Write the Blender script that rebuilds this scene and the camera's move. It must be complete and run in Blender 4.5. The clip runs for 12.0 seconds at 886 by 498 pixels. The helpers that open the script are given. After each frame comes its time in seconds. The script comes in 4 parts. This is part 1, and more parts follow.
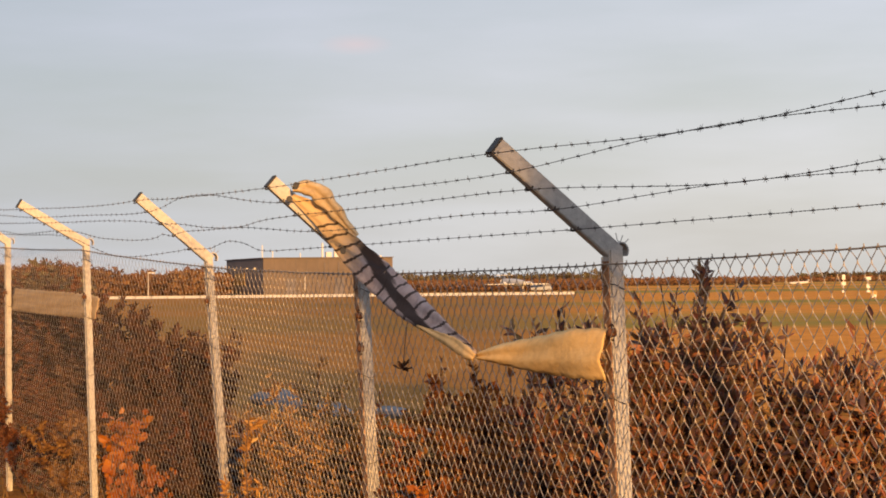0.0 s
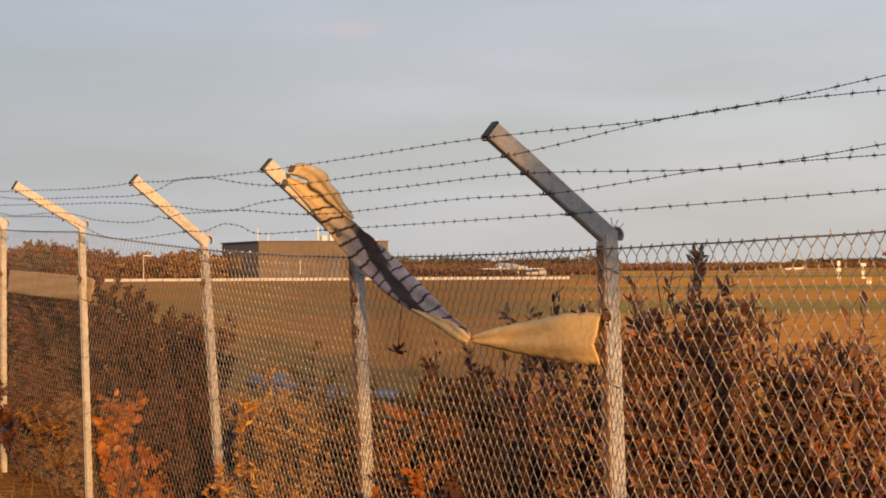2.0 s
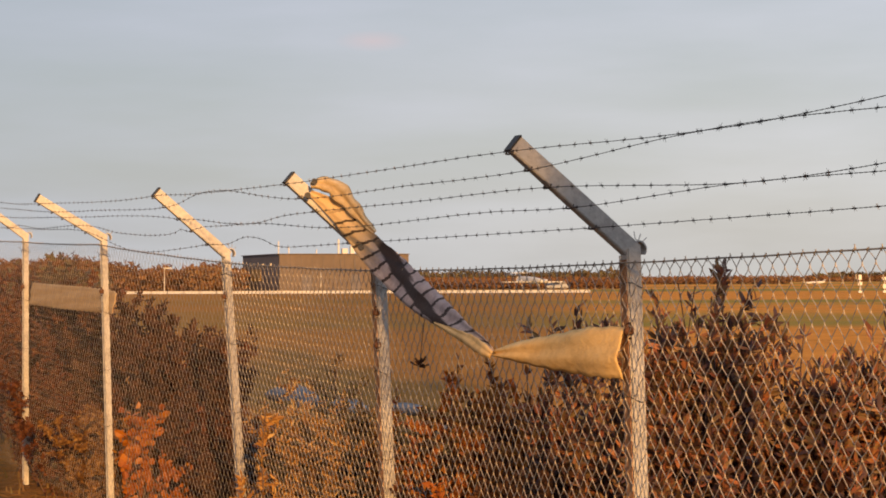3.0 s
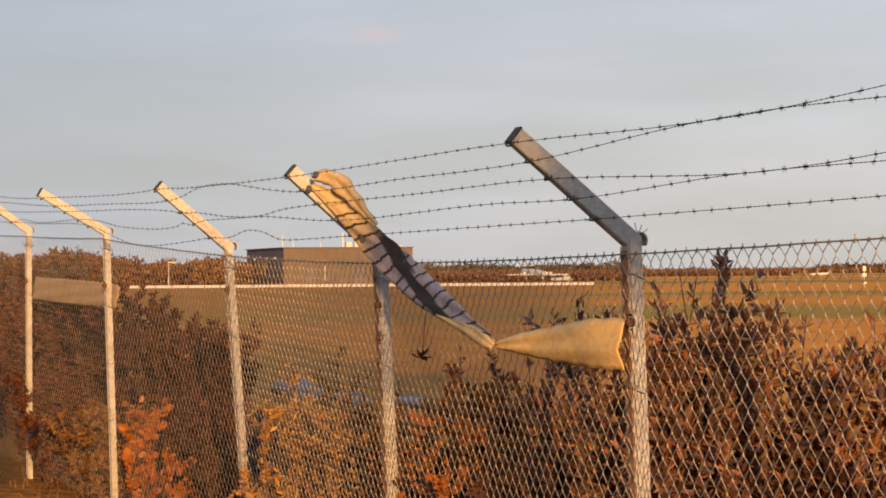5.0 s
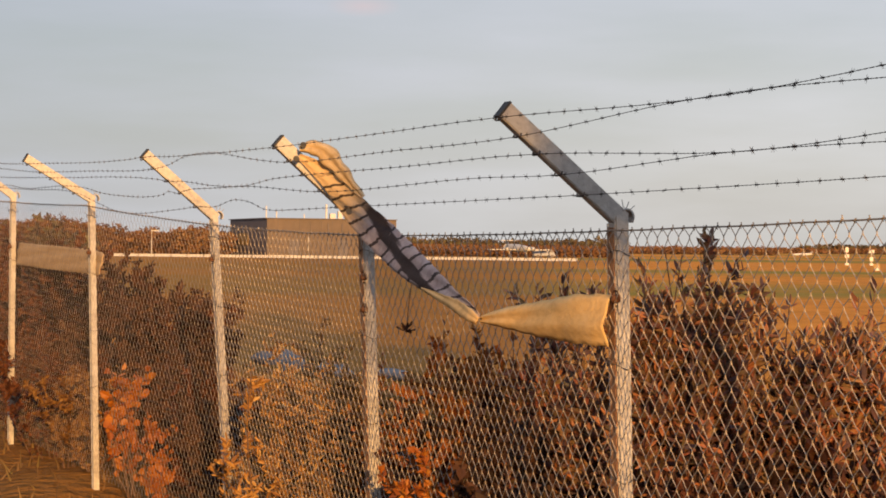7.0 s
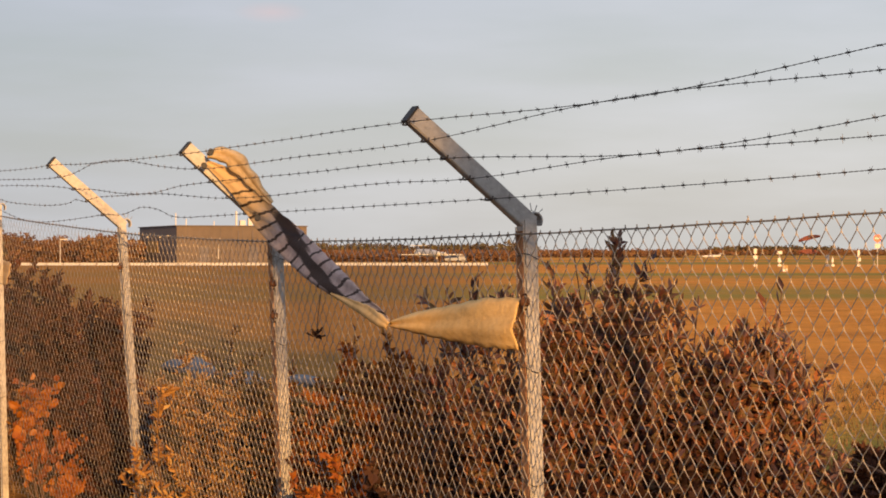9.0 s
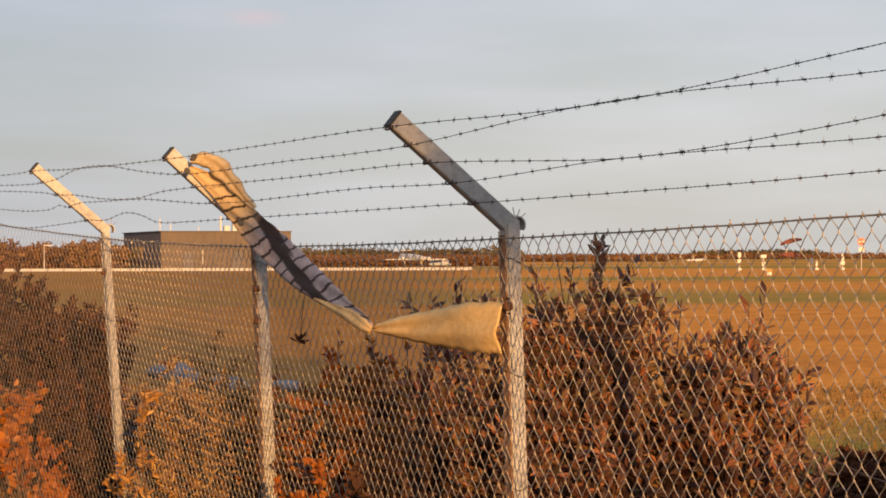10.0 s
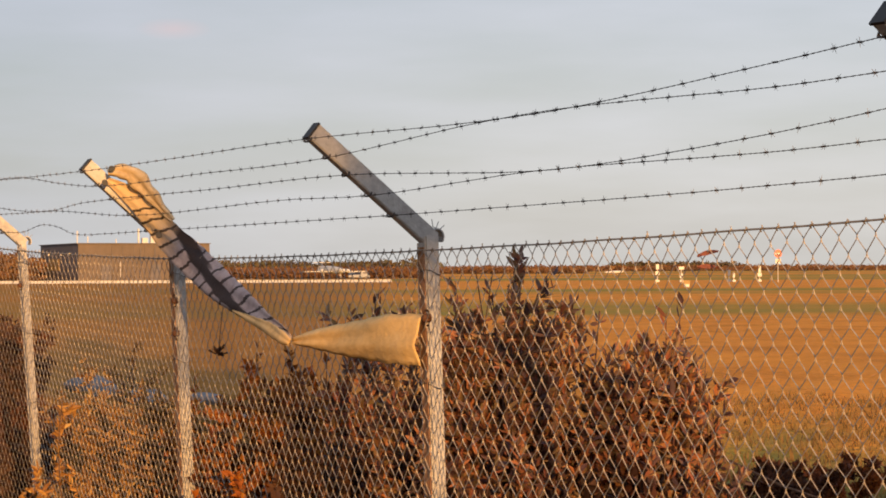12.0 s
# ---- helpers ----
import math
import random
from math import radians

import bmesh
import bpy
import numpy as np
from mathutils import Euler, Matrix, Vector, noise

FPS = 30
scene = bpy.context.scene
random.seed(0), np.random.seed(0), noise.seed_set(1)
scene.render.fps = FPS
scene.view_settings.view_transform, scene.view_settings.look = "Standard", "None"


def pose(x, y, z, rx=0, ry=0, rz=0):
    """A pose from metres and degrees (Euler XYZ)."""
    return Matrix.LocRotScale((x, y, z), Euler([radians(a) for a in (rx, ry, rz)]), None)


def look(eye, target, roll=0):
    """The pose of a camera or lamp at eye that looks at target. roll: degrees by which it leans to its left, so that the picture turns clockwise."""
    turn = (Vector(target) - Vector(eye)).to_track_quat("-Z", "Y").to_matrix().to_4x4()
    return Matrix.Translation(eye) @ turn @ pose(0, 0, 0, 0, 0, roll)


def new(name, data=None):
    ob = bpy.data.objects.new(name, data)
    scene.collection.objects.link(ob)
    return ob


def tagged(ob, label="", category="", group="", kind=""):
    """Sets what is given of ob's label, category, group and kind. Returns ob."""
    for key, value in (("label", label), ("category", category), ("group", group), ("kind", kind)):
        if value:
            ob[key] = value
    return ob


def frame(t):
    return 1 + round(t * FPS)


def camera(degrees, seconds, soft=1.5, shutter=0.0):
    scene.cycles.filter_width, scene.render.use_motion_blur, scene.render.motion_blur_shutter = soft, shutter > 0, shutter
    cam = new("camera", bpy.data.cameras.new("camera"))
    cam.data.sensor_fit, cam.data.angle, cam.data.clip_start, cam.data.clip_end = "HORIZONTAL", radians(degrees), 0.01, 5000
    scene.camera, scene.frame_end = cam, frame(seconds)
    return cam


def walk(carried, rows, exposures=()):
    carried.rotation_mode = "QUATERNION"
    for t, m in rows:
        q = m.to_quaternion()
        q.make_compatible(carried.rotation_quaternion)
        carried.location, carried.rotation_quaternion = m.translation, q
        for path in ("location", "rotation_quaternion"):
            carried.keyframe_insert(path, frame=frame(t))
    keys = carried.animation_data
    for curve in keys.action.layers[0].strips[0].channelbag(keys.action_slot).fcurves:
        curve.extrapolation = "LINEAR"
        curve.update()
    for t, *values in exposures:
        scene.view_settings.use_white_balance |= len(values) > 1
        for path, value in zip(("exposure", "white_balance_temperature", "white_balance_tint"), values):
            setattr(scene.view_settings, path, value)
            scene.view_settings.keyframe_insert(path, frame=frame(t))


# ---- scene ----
EYE = 1.6
cam = camera(23.31, 12.0, soft=1.75, shutter=0.0)
# seconds, offset of the hand-held camera, yaw, pitch, roll
ROWS = [
    (0.0, -0.0068, 0.0187, 0.0013, 0.034, 0.882, -0.597),
    (0.5, -0.0047, 0.0126, -0.0008, 0.283, 1.123, -0.641),
    (1.0, -0.0001, -0.0016, 0.0002, 0.291, 1.101, -0.519),
    (1.5, 0.0000, -0.0000, 0.0000, -0.000, 1.010, -0.600),
    (2.0, -0.0058, 0.0082, -0.0009, -0.084, 0.459, -0.299),
    (2.5, -0.0144, 0.0056, -0.0019, 0.290, 0.510, -0.238),
    (3.0, -0.0140, 0.0097, 0.0015, 0.463, 0.810, -0.192),
    (3.2, -0.0133, 0.0097, 0.0014, 0.475, 0.867, -0.207),
    (5.0, -0.0027, 0.0080, -0.0024, 0.573, 0.625, -0.430),
    (5.5, -0.0024, 0.0019, -0.0019, 0.475, 0.593, -0.245),
    (6.0, -0.0120, 0.0034, -0.0025, 0.482, 0.516, 0.106),
    (6.5, -0.0143, 0.0027, -0.0036, 0.177, 0.095, 0.516),
    (6.7, -0.0144, 0.0028, -0.0037, 0.246, -0.055, 0.620),
    (8.3, -0.0156, 0.0049, -0.0040, -1.555, -0.100, 0.450),
    (8.5, -0.0156, 0.0050, -0.0041, -1.802, 0.023, 0.336),
    (9.0, -0.0079, 0.0037, -0.0055, -2.249, 0.075, 0.015),
    (9.5, -0.0054, 0.0061, -0.0062, -2.591, 0.249, -0.177),
    (10.0, -0.0024, -0.0001, -0.0066, -2.662, 0.201, -0.165),
    (10.5, 0.0017, -0.0139, -0.0082, -3.341, 0.142, -0.203),
    (11.0, 0.0035, -0.0187, -0.0071, -4.223, 0.191, -0.144),
    (11.5, -0.0016, -0.0089, -0.0067, -4.533, 0.253, -0.104),
    (12.0, -0.0020, -0.0122, -0.0069, -4.820, 0.516, -0.212),
]


def eye_pose(x, y, z, yaw, pitch, roll):
    return Matrix.Translation((x, y, EYE + z)) @ pose(0, 0, 0, 0, 0, yaw) @ pose(0, 0, 0, 90 + pitch) @ pose(0, 0, 0, 0, 0, roll)


walk(cam, [(t, eye_pose(*r)) for t, *r in ROWS], exposures=[(0.0, 0.12), (0.5, 0.03), (1.0, -0.04), (1.5, -0.05), (2.0, -0.09), (2.5, -0.08), (3.0, -0.03), (5.0, 0.0), (12.0, 0.04)])

# ---- light: a low evening sun behind the camera, a pale veiled sky ----
SUN_EL, SUN_AZ = 9.0, 10.0            # degrees; azimuth from straight behind towards the right
to_sun = Vector((math.sin(radians(SUN_AZ)) * math.cos(radians(SUN_EL)), -math.cos(radians(SUN_AZ)) * math.cos(radians(SUN_EL)), math.sin(radians(SUN_EL))))
sun = new("sun", bpy.data.lights.new("sun", "SUN"))
sun.data.energy, sun.data.angle, sun.data.color = 7.0, radians(0.6), (1.0, 0.53, 0.185)
sun.matrix_world = look(to_sun * 60, (0, 0, 0))

world = bpy.data.worlds.new("sky")
scene.world = world
world.use_nodes = True
wn, wl = world.node_tree.nodes, world.node_tree.links
wn.clear()
w_out, w_bg, w_sky = wn.new("ShaderNodeOutputWorld"), wn.new("ShaderNodeBackground"), wn.new("ShaderNodeTexSky")
w_sky.sky_type, w_sky.sun_disc = "NISHITA", False
w_sky.sun_elevation, w_sky.sun_rotation = radians(SUN_EL), radians(180 - SUN_AZ)
w_sky.dust_density, w_sky.air_density = 1.5, 1.0
w_geo, w_map, w_noise, w_ramp, w_mix = (wn.new("ShaderNodeTexCoord"), wn.new("ShaderNodeMapping"), wn.new("ShaderNodeTexNoise"),
                                        wn.new("ShaderNodeValToRGB"), wn.new("ShaderNodeMixRGB"))
w_map.inputs["Scale"].default_value = (4.0, 4.0, 22.0)
w_noise.inputs["Scale"].default_value, w_noise.inputs["Detail"].default_value = 1.6, 5.0
w_ramp.color_ramp.elements[0].position, w_ramp.color_ramp.elements[0].color = 0.35, (0.76, 0.76, 0.76, 1)
w_ramp.color_ramp.elements[1].position, w_ramp.color_ramp.elements[1].color = 0.75, (0.95, 0.95, 0.95, 1)
w_sep, w_grad, w_up, w_low, w_across = (wn.new("ShaderNodeSeparateXYZ"), wn.new("ShaderNodeMixRGB"), wn.new("ShaderNodeMapRange"), wn.new("ShaderNodeMixRGB"), wn.new("ShaderNodeMapRange"))
w_up.inputs["From Max"].default_value = 0.22
w_across.inputs["From Min"].default_value, w_across.inputs["From Max"].default_value = -0.22, 0.12
w_low.inputs["Color1"].default_value, w_low.inputs["Color2"].default_value = (0.575, 0.585, 0.62, 1), (0.675, 0.652, 0.63, 1)
w_grad.inputs["Color2"].default_value = (0.475, 0.53, 0.655, 1)
w_gain = wn.new("ShaderNodeVectorMath")
w_gain.operation = "SCALE"
w_side = wn.new("ShaderNodeMath")
w_side.operation = "MULTIPLY_ADD"
w_side.inputs[1].default_value, w_side.inputs[2].default_value = 3.6, 10.0
w_streak = wn.new("ShaderNodeMath")
w_streak.operation = "MULTIPLY_ADD"
w_streak.inputs[1].default_value, w_streak.inputs[2].default_value = 2.2, 9.0
wl.new(w_noise.outputs["Fac"], w_streak.inputs[0])
wl.new(w_streak.outputs[0], w_side.inputs[2])
wl.new(w_sep.outputs["X"], w_side.inputs[0])
wl.new(w_side.outputs[0], w_gain.inputs["Scale"])
wl.new(w_geo.outputs["Generated"], w_sep.inputs[0])
wl.new(w_sep.outputs["Z"], w_up.inputs["Value"])
wl.new(w_up.outputs["Result"], w_grad.inputs["Fac"])
wl.new(w_sep.outputs["X"], w_across.inputs["Value"])
wl.new(w_across.outputs["Result"], w_low.inputs["Fac"])
wl.new(w_low.outputs["Color"], w_grad.inputs["Color1"])
wl.new(w_grad.outputs["Color"], w_gain.inputs[0])
wl.new(w_gain.outputs["Vector"], w_mix.inputs["Color2"])
wl.new(w_geo.outputs["Generated"], w_map.inputs["Vector"])
wl.new(w_map.outputs["Vector"], w_noise.inputs["Vector"])
wl.new(w_noise.outputs["Fac"], w_ramp.inputs["Fac"])
wl.new(w_ramp.outputs["Color"], w_mix.inputs["Fac"])
wl.new(w_sky.outputs["Color"], w_mix.inputs["Color1"])
w_off, w_cmap, w_len, w_fall, w_pink = (wn.new("ShaderNodeVectorMath"), wn.new("ShaderNodeVectorMath"), wn.new("ShaderNodeVectorMath"),
                                        wn.new("ShaderNodeMapRange"), wn.new("ShaderNodeMixRGB"))
w_off.operation, w_cmap.operation, w_len.operation = "SUBTRACT", "MULTIPLY", "LENGTH"
w_off.inputs[1].default_value = (-0.040, 0.99, 0.1105)
w_cmap.inputs[1].default_value = (70.0, 2.0, 240.0)
w_fall.inputs["From Min"].default_value, w_fall.inputs["From Max"].default_value = 1.25, 0.1
w_fall.inputs["To Max"].default_value = 0.62
w_pink.inputs["Color2"].default_value = (6.9, 5.7, 5.9, 1)
wl.new(w_geo.outputs["Generated"], w_off.inputs[0])
wl.new(w_off.outputs[0], w_cmap.inputs[0])
wl.new(w_cmap.outputs[0], w_len.inputs[0])
wl.new(w_len.outputs["Value"], w_fall.inputs["Value"])
wl.new(w_fall.outputs["Result"], w_pink.inputs["Fac"])
wl.new(w_mix.outputs["Color"], w_pink.inputs["Color1"])
wl.new(w_pink.outputs["Color"], w_bg.inputs["Color"])
w_bg.inputs["Strength"].default_value = 0.1
wl.new(w_bg.outputs["Background"], w_out.inputs["Surface"])


# ---- materials ----
def material(name, stops, scale=20.0, rough=0.8, metal=0.0, bump=0.0, bump_scale=None, stretch=(1, 1, 1), per="", fine=4.0, coords="Object", spec=0.5, trans=0.0):
    """Noise at two scales runs through colour stops; per: 'island' or 'object' adds a random shift."""
    m = bpy.data.materials.new(name)
    m.use_nodes = True
    n, l = m.node_tree.nodes, m.node_tree.links
    b = n["Principled BSDF"]
    co, mp = n.new("ShaderNodeTexCoord"), n.new("ShaderNodeMapping")
    mp.inputs["Scale"].default_value = stretch
    l.new(co.outputs[coords], mp.inputs["Vector"])
    a, c = n.new("ShaderNodeTexNoise"), n.new("ShaderNodeTexNoise")
    a.inputs["Scale"].default_value, a.inputs["Detail"].default_value = scale, 3.0
    c.inputs["Scale"].default_value, c.inputs["Detail"].default_value = scale * fine, 5.0
    for t in (a, c):
        l.new(mp.outputs["Vector"], t.inputs["Vector"])
    mix = n.new("ShaderNodeMath")
    mix.operation = "MULTIPLY_ADD"
    mix.inputs[1].default_value = 0.45
    half = n.new("ShaderNodeMath")
    half.operation = "MULTIPLY"
    half.inputs[1].default_value = 0.55
    l.new(c.outputs["Fac"], mix.inputs[0])
    l.new(a.outputs["Fac"], half.inputs[0])
    l.new(half.outputs[0], mix.inputs[2])
    fac = mix.outputs[0]
    if per:
        r = n.new("ShaderNodeNewGeometry" if per == "island" else "ShaderNodeObjectInfo")
        add = n.new("ShaderNodeMath")
        add.operation = "MULTIPLY_ADD"
        add.inputs[1].default_value = 0.5
        sub = n.new("ShaderNodeMath")
        sub.operation = "SUBTRACT"
        sub.inputs[1].default_value = 0.25
        l.new(r.outputs["Random Per Island" if per == "island" else "Random"], add.inputs[0])
        l.new(fac, add.inputs[2])
        l.new(add.outputs[0], sub.inputs[0])
        fac = sub.outputs[0]
    ramp = n.new("ShaderNodeValToRGB")
    e = ramp.color_ramp.elements
    while len(e) < len(stops):
        e.new(0.5)
    for i, (p, col) in enumerate(stops):
        e[i].position, e[i].color = p, (*col, 1)
    l.new(fac, ramp.inputs["Fac"])
    l.new(ramp.outputs["Color"], b.inputs["Base Color"])
    b.inputs["Roughness"].default_value, b.inputs["Metallic"].default_value = rough, metal
    b.inputs["Specular IOR Level"].default_value = spec
    if bump:
        bn, bt = n.new("ShaderNodeBump"), n.new("ShaderNodeTexNoise")
        bt.inputs["Scale"].default_value, bt.inputs["Detail"].default_value = bump_scale or scale * 3, 6.0
        l.new(mp.outputs["Vector"], bt.inputs["Vector"])
        l.new(bt.outputs["Fac"], bn.inputs["Height"])
        bn.inputs["Strength"].default_value, bn.inputs["Distance"].default_value = bump, 0.02
        l.new(bn.outputs["Normal"], b.inputs["Normal"])
    if trans:
        tr, ms, out = n.new("ShaderNodeBsdfTranslucent"), n.new("ShaderNodeMixShader"), n["Material Output"]
        l.new(ramp.outputs["Color"], tr.inputs["Color"])
        ms.inputs["Fac"].default_value = trans
        l.new(b.outputs[0], ms.inputs[1])
        l.new(tr.outputs[0], ms.inputs[2])
        l.new(ms.outputs[0], out.inputs["Surface"])
    return m


GALV = material("galvanised_steel", [(0.3, (0.302, 0.282, 0.262)), (0.5, (0.437, 0.415, 0.385)), (0.68, (0.521, 0.498, 0.459))], 9, 0.55, 0.35, 0.12, 60)
WIRE = material("galvanised_wire", [(0.35, (0.225, 0.19, 0.155)), (0.65, (0.40, 0.35, 0.295))], 30, 0.5, 0.3)
BARB = material("dull_barbed_wire", [(0.35, (0.06, 0.055, 0.05)), (0.65, (0.16, 0.14, 0.13))], 40, 0.6, 0.6)
RUST = material("rusty_iron", [(0.3, (0.05, 0.022, 0.012)), (0.7, (0.17, 0.07, 0.03))], 40, 0.9, 0.0, 0.3)
RUSTPLATE = material("rust_brown_plate", [(0.3, (0.17, 0.0765, 0.034)), (0.5, (0.323, 0.162, 0.0765)), (0.7, (0.442, 0.255, 0.136))], 14, 0.85, 0.0, 0.3)
# lighter than the post steel: a painted highlight for the post edges
EDGE_GLINT = material("edge_highlight_steel", [(0.3, (0.62, 0.60, 0.56)), (0.7, (0.74, 0.72, 0.68))], 9, 0.45, 0.2)
BLACK = material("black_plastic", [(0.3, (0.012, 0.012, 0.013)), (0.7, (0.03, 0.028, 0.028))], 20, 0.6)
TAN = material("tan_cloth", [(0.3, (0.62, 0.40, 0.155)), (0.5, (0.80, 0.54, 0.22)), (0.72, (0.88, 0.63, 0.29))], 7, 0.75, 0, 0.3, 45, trans=0.15)
PALE = material("pale_tan_cloth", [(0.3, (0.46, 0.32, 0.16)), (0.5, (0.64, 0.47, 0.25)), (0.72, (0.74, 0.58, 0.36))], 9, 0.75, 0, 0.3, 45, trans=0.15)
BOARD = material("weathered_beige_cloth", [(0.3, (0.399, 0.266, 0.128)), (0.7, (0.578, 0.408, 0.216))], 6, 0.85, 0, 0.2, 30)
CLAD = material("brown_cladding", [(0.35, (0.0966, 0.0745, 0.058)), (0.65, (0.1316, 0.0994, 0.0773))], 0.3, 0.7, 0, 0.0)
# dark parts; on the building's side walls this colour stands in for shade
DARK_AND_SHADE = material("dark_parts_and_wall_shade", [(0.35, (0.085, 0.077, 0.085)), (0.65, (0.118, 0.104, 0.114))], 0.3, 0.6)
WHITE = material("white_paint", [(0.3, (0.475, 0.468, 0.446)), (0.7, (0.59, 0.583, 0.562))], 3, 0.5)
YELLOW = material("yellow_paint", [(0.3, (0.25, 0.155, 0.04)), (0.7, (0.31, 0.20, 0.06))], 3, 0.6)
RED = material("red_paint", [(0.3, (0.55, 0.10, 0.06)), (0.7, (0.66, 0.15, 0.09))], 3, 0.5)
BLUEGREY = material("blue_grey_paint", [(0.3, (0.14, 0.17, 0.248)), (0.7, (0.19, 0.22, 0.303))], 3, 0.4)
CONCRETE = material("pale_concrete", [(0.3, (0.383, 0.365, 0.34)), (0.7, (0.527, 0.51, 0.476))], 2, 0.9, 0, 0.2)
ROCK = material("grey_granite", [(0.3, (0.12, 0.118, 0.125)), (0.5, (0.20, 0.196, 0.205)), (0.7, (0.27, 0.262, 0.27))], 3, 0.95, 0, 0.6, 14)
TWIG = material("brown_bark", [(0.3, (0.07, 0.04, 0.028)), (0.7, (0.17, 0.10, 0.065))], 30, 0.9, 0, 0.3)
L_WILLOW = material("dull_willow_leaf", [(0.28, (0.0825, 0.0485, 0.0504)), (0.4, (0.165, 0.0825, 0.0765)), (0.48, (0.176, 0.1212, 0.054)), (0.56, (0.33, 0.1018, 0.0558)), (0.64, (0.231, 0.16, 0.0675)), (0.74, (0.506, 0.194, 0.0765))], 2.5, 0.55, per="island", trans=0.35)
L_ORANGE = material("orange_birch_leaf", [(0.2, (0.13, 0.0313, 0.0054)), (0.45, (0.306, 0.0871, 0.0095)), (0.6, (0.3978, 0.1324, 0.015)), (0.8, (0.4284, 0.1952, 0.0306))], 2.5, 0.65, per="island", trans=0.25)
L_GOLD = material("golden_leaf", [(0.2, (0.054, 0.0216, 0.0081)), (0.45, (0.153, 0.0675, 0.0162)), (0.65, (0.234, 0.117, 0.0288)), (0.85, (0.324, 0.189, 0.063))], 2.5, 0.65, per="island", trans=0.25)
L_STRAW = material("straw_leaf", [(0.2, (0.1824, 0.0756, 0.0204)), (0.45, (0.342, 0.1674, 0.0408)), (0.65, (0.4788, 0.2538, 0.0663)), (0.85, (0.5472, 0.3456, 0.1122))], 2.5, 0.6, per="island", trans=0.25)
L_RUSSET = material("russet_leaf", [(0.2, (0.0339, 0.0108, 0.006)), (0.45, (0.0846, 0.0251, 0.0095)), (0.65, (0.1494, 0.0454, 0.013)), (0.85, (0.1693, 0.0779, 0.026))], 2.5, 0.7, per="island", trans=0.3)
L_DARK = material("dark_brown_leaf", [(0.2, (0.0232, 0.0108, 0.007)), (0.5, (0.0626, 0.0258, 0.0133)), (0.75, (0.102, 0.0415, 0.0172)), (0.9, (0.0882, 0.056, 0.0195))], 2.5, 0.75, per="island", trans=0.28)
L_BIRCH = material("bright_birch_leaf", [(0.2, (0.2142, 0.0504, 0.0045)), (0.45, (0.357, 0.1064, 0.0067)), (0.7, (0.4284, 0.1512, 0.0112)), (0.85, (0.4284, 0.2128, 0.028))], 2.5, 0.5, per="island", trans=0.3)
L_HAY = material("dry_tall_grass", [(0.2, (0.10, 0.062, 0.03)), (0.5, (0.20, 0.125, 0.055)), (0.8, (0.30, 0.20, 0.09))], 2.5, 0.7, per="island", trans=0.25)
DEADLEAF = material("dead_leaf", [(0.3, (0.10, 0.03, 0.018)), (0.6, (0.22, 0.065, 0.035)), (0.8, (0.36, 0.14, 0.06))], 40, 0.7, 0, 0.2)
GRASSBLADE = material("dry_grass_blade", [(0.25, (0.115, 0.062, 0.0193)), (0.5, (0.216, 0.118, 0.0385)), (0.75, (0.173, 0.124, 0.0385))], 1.5, 0.8, per="island", trans=0.2)


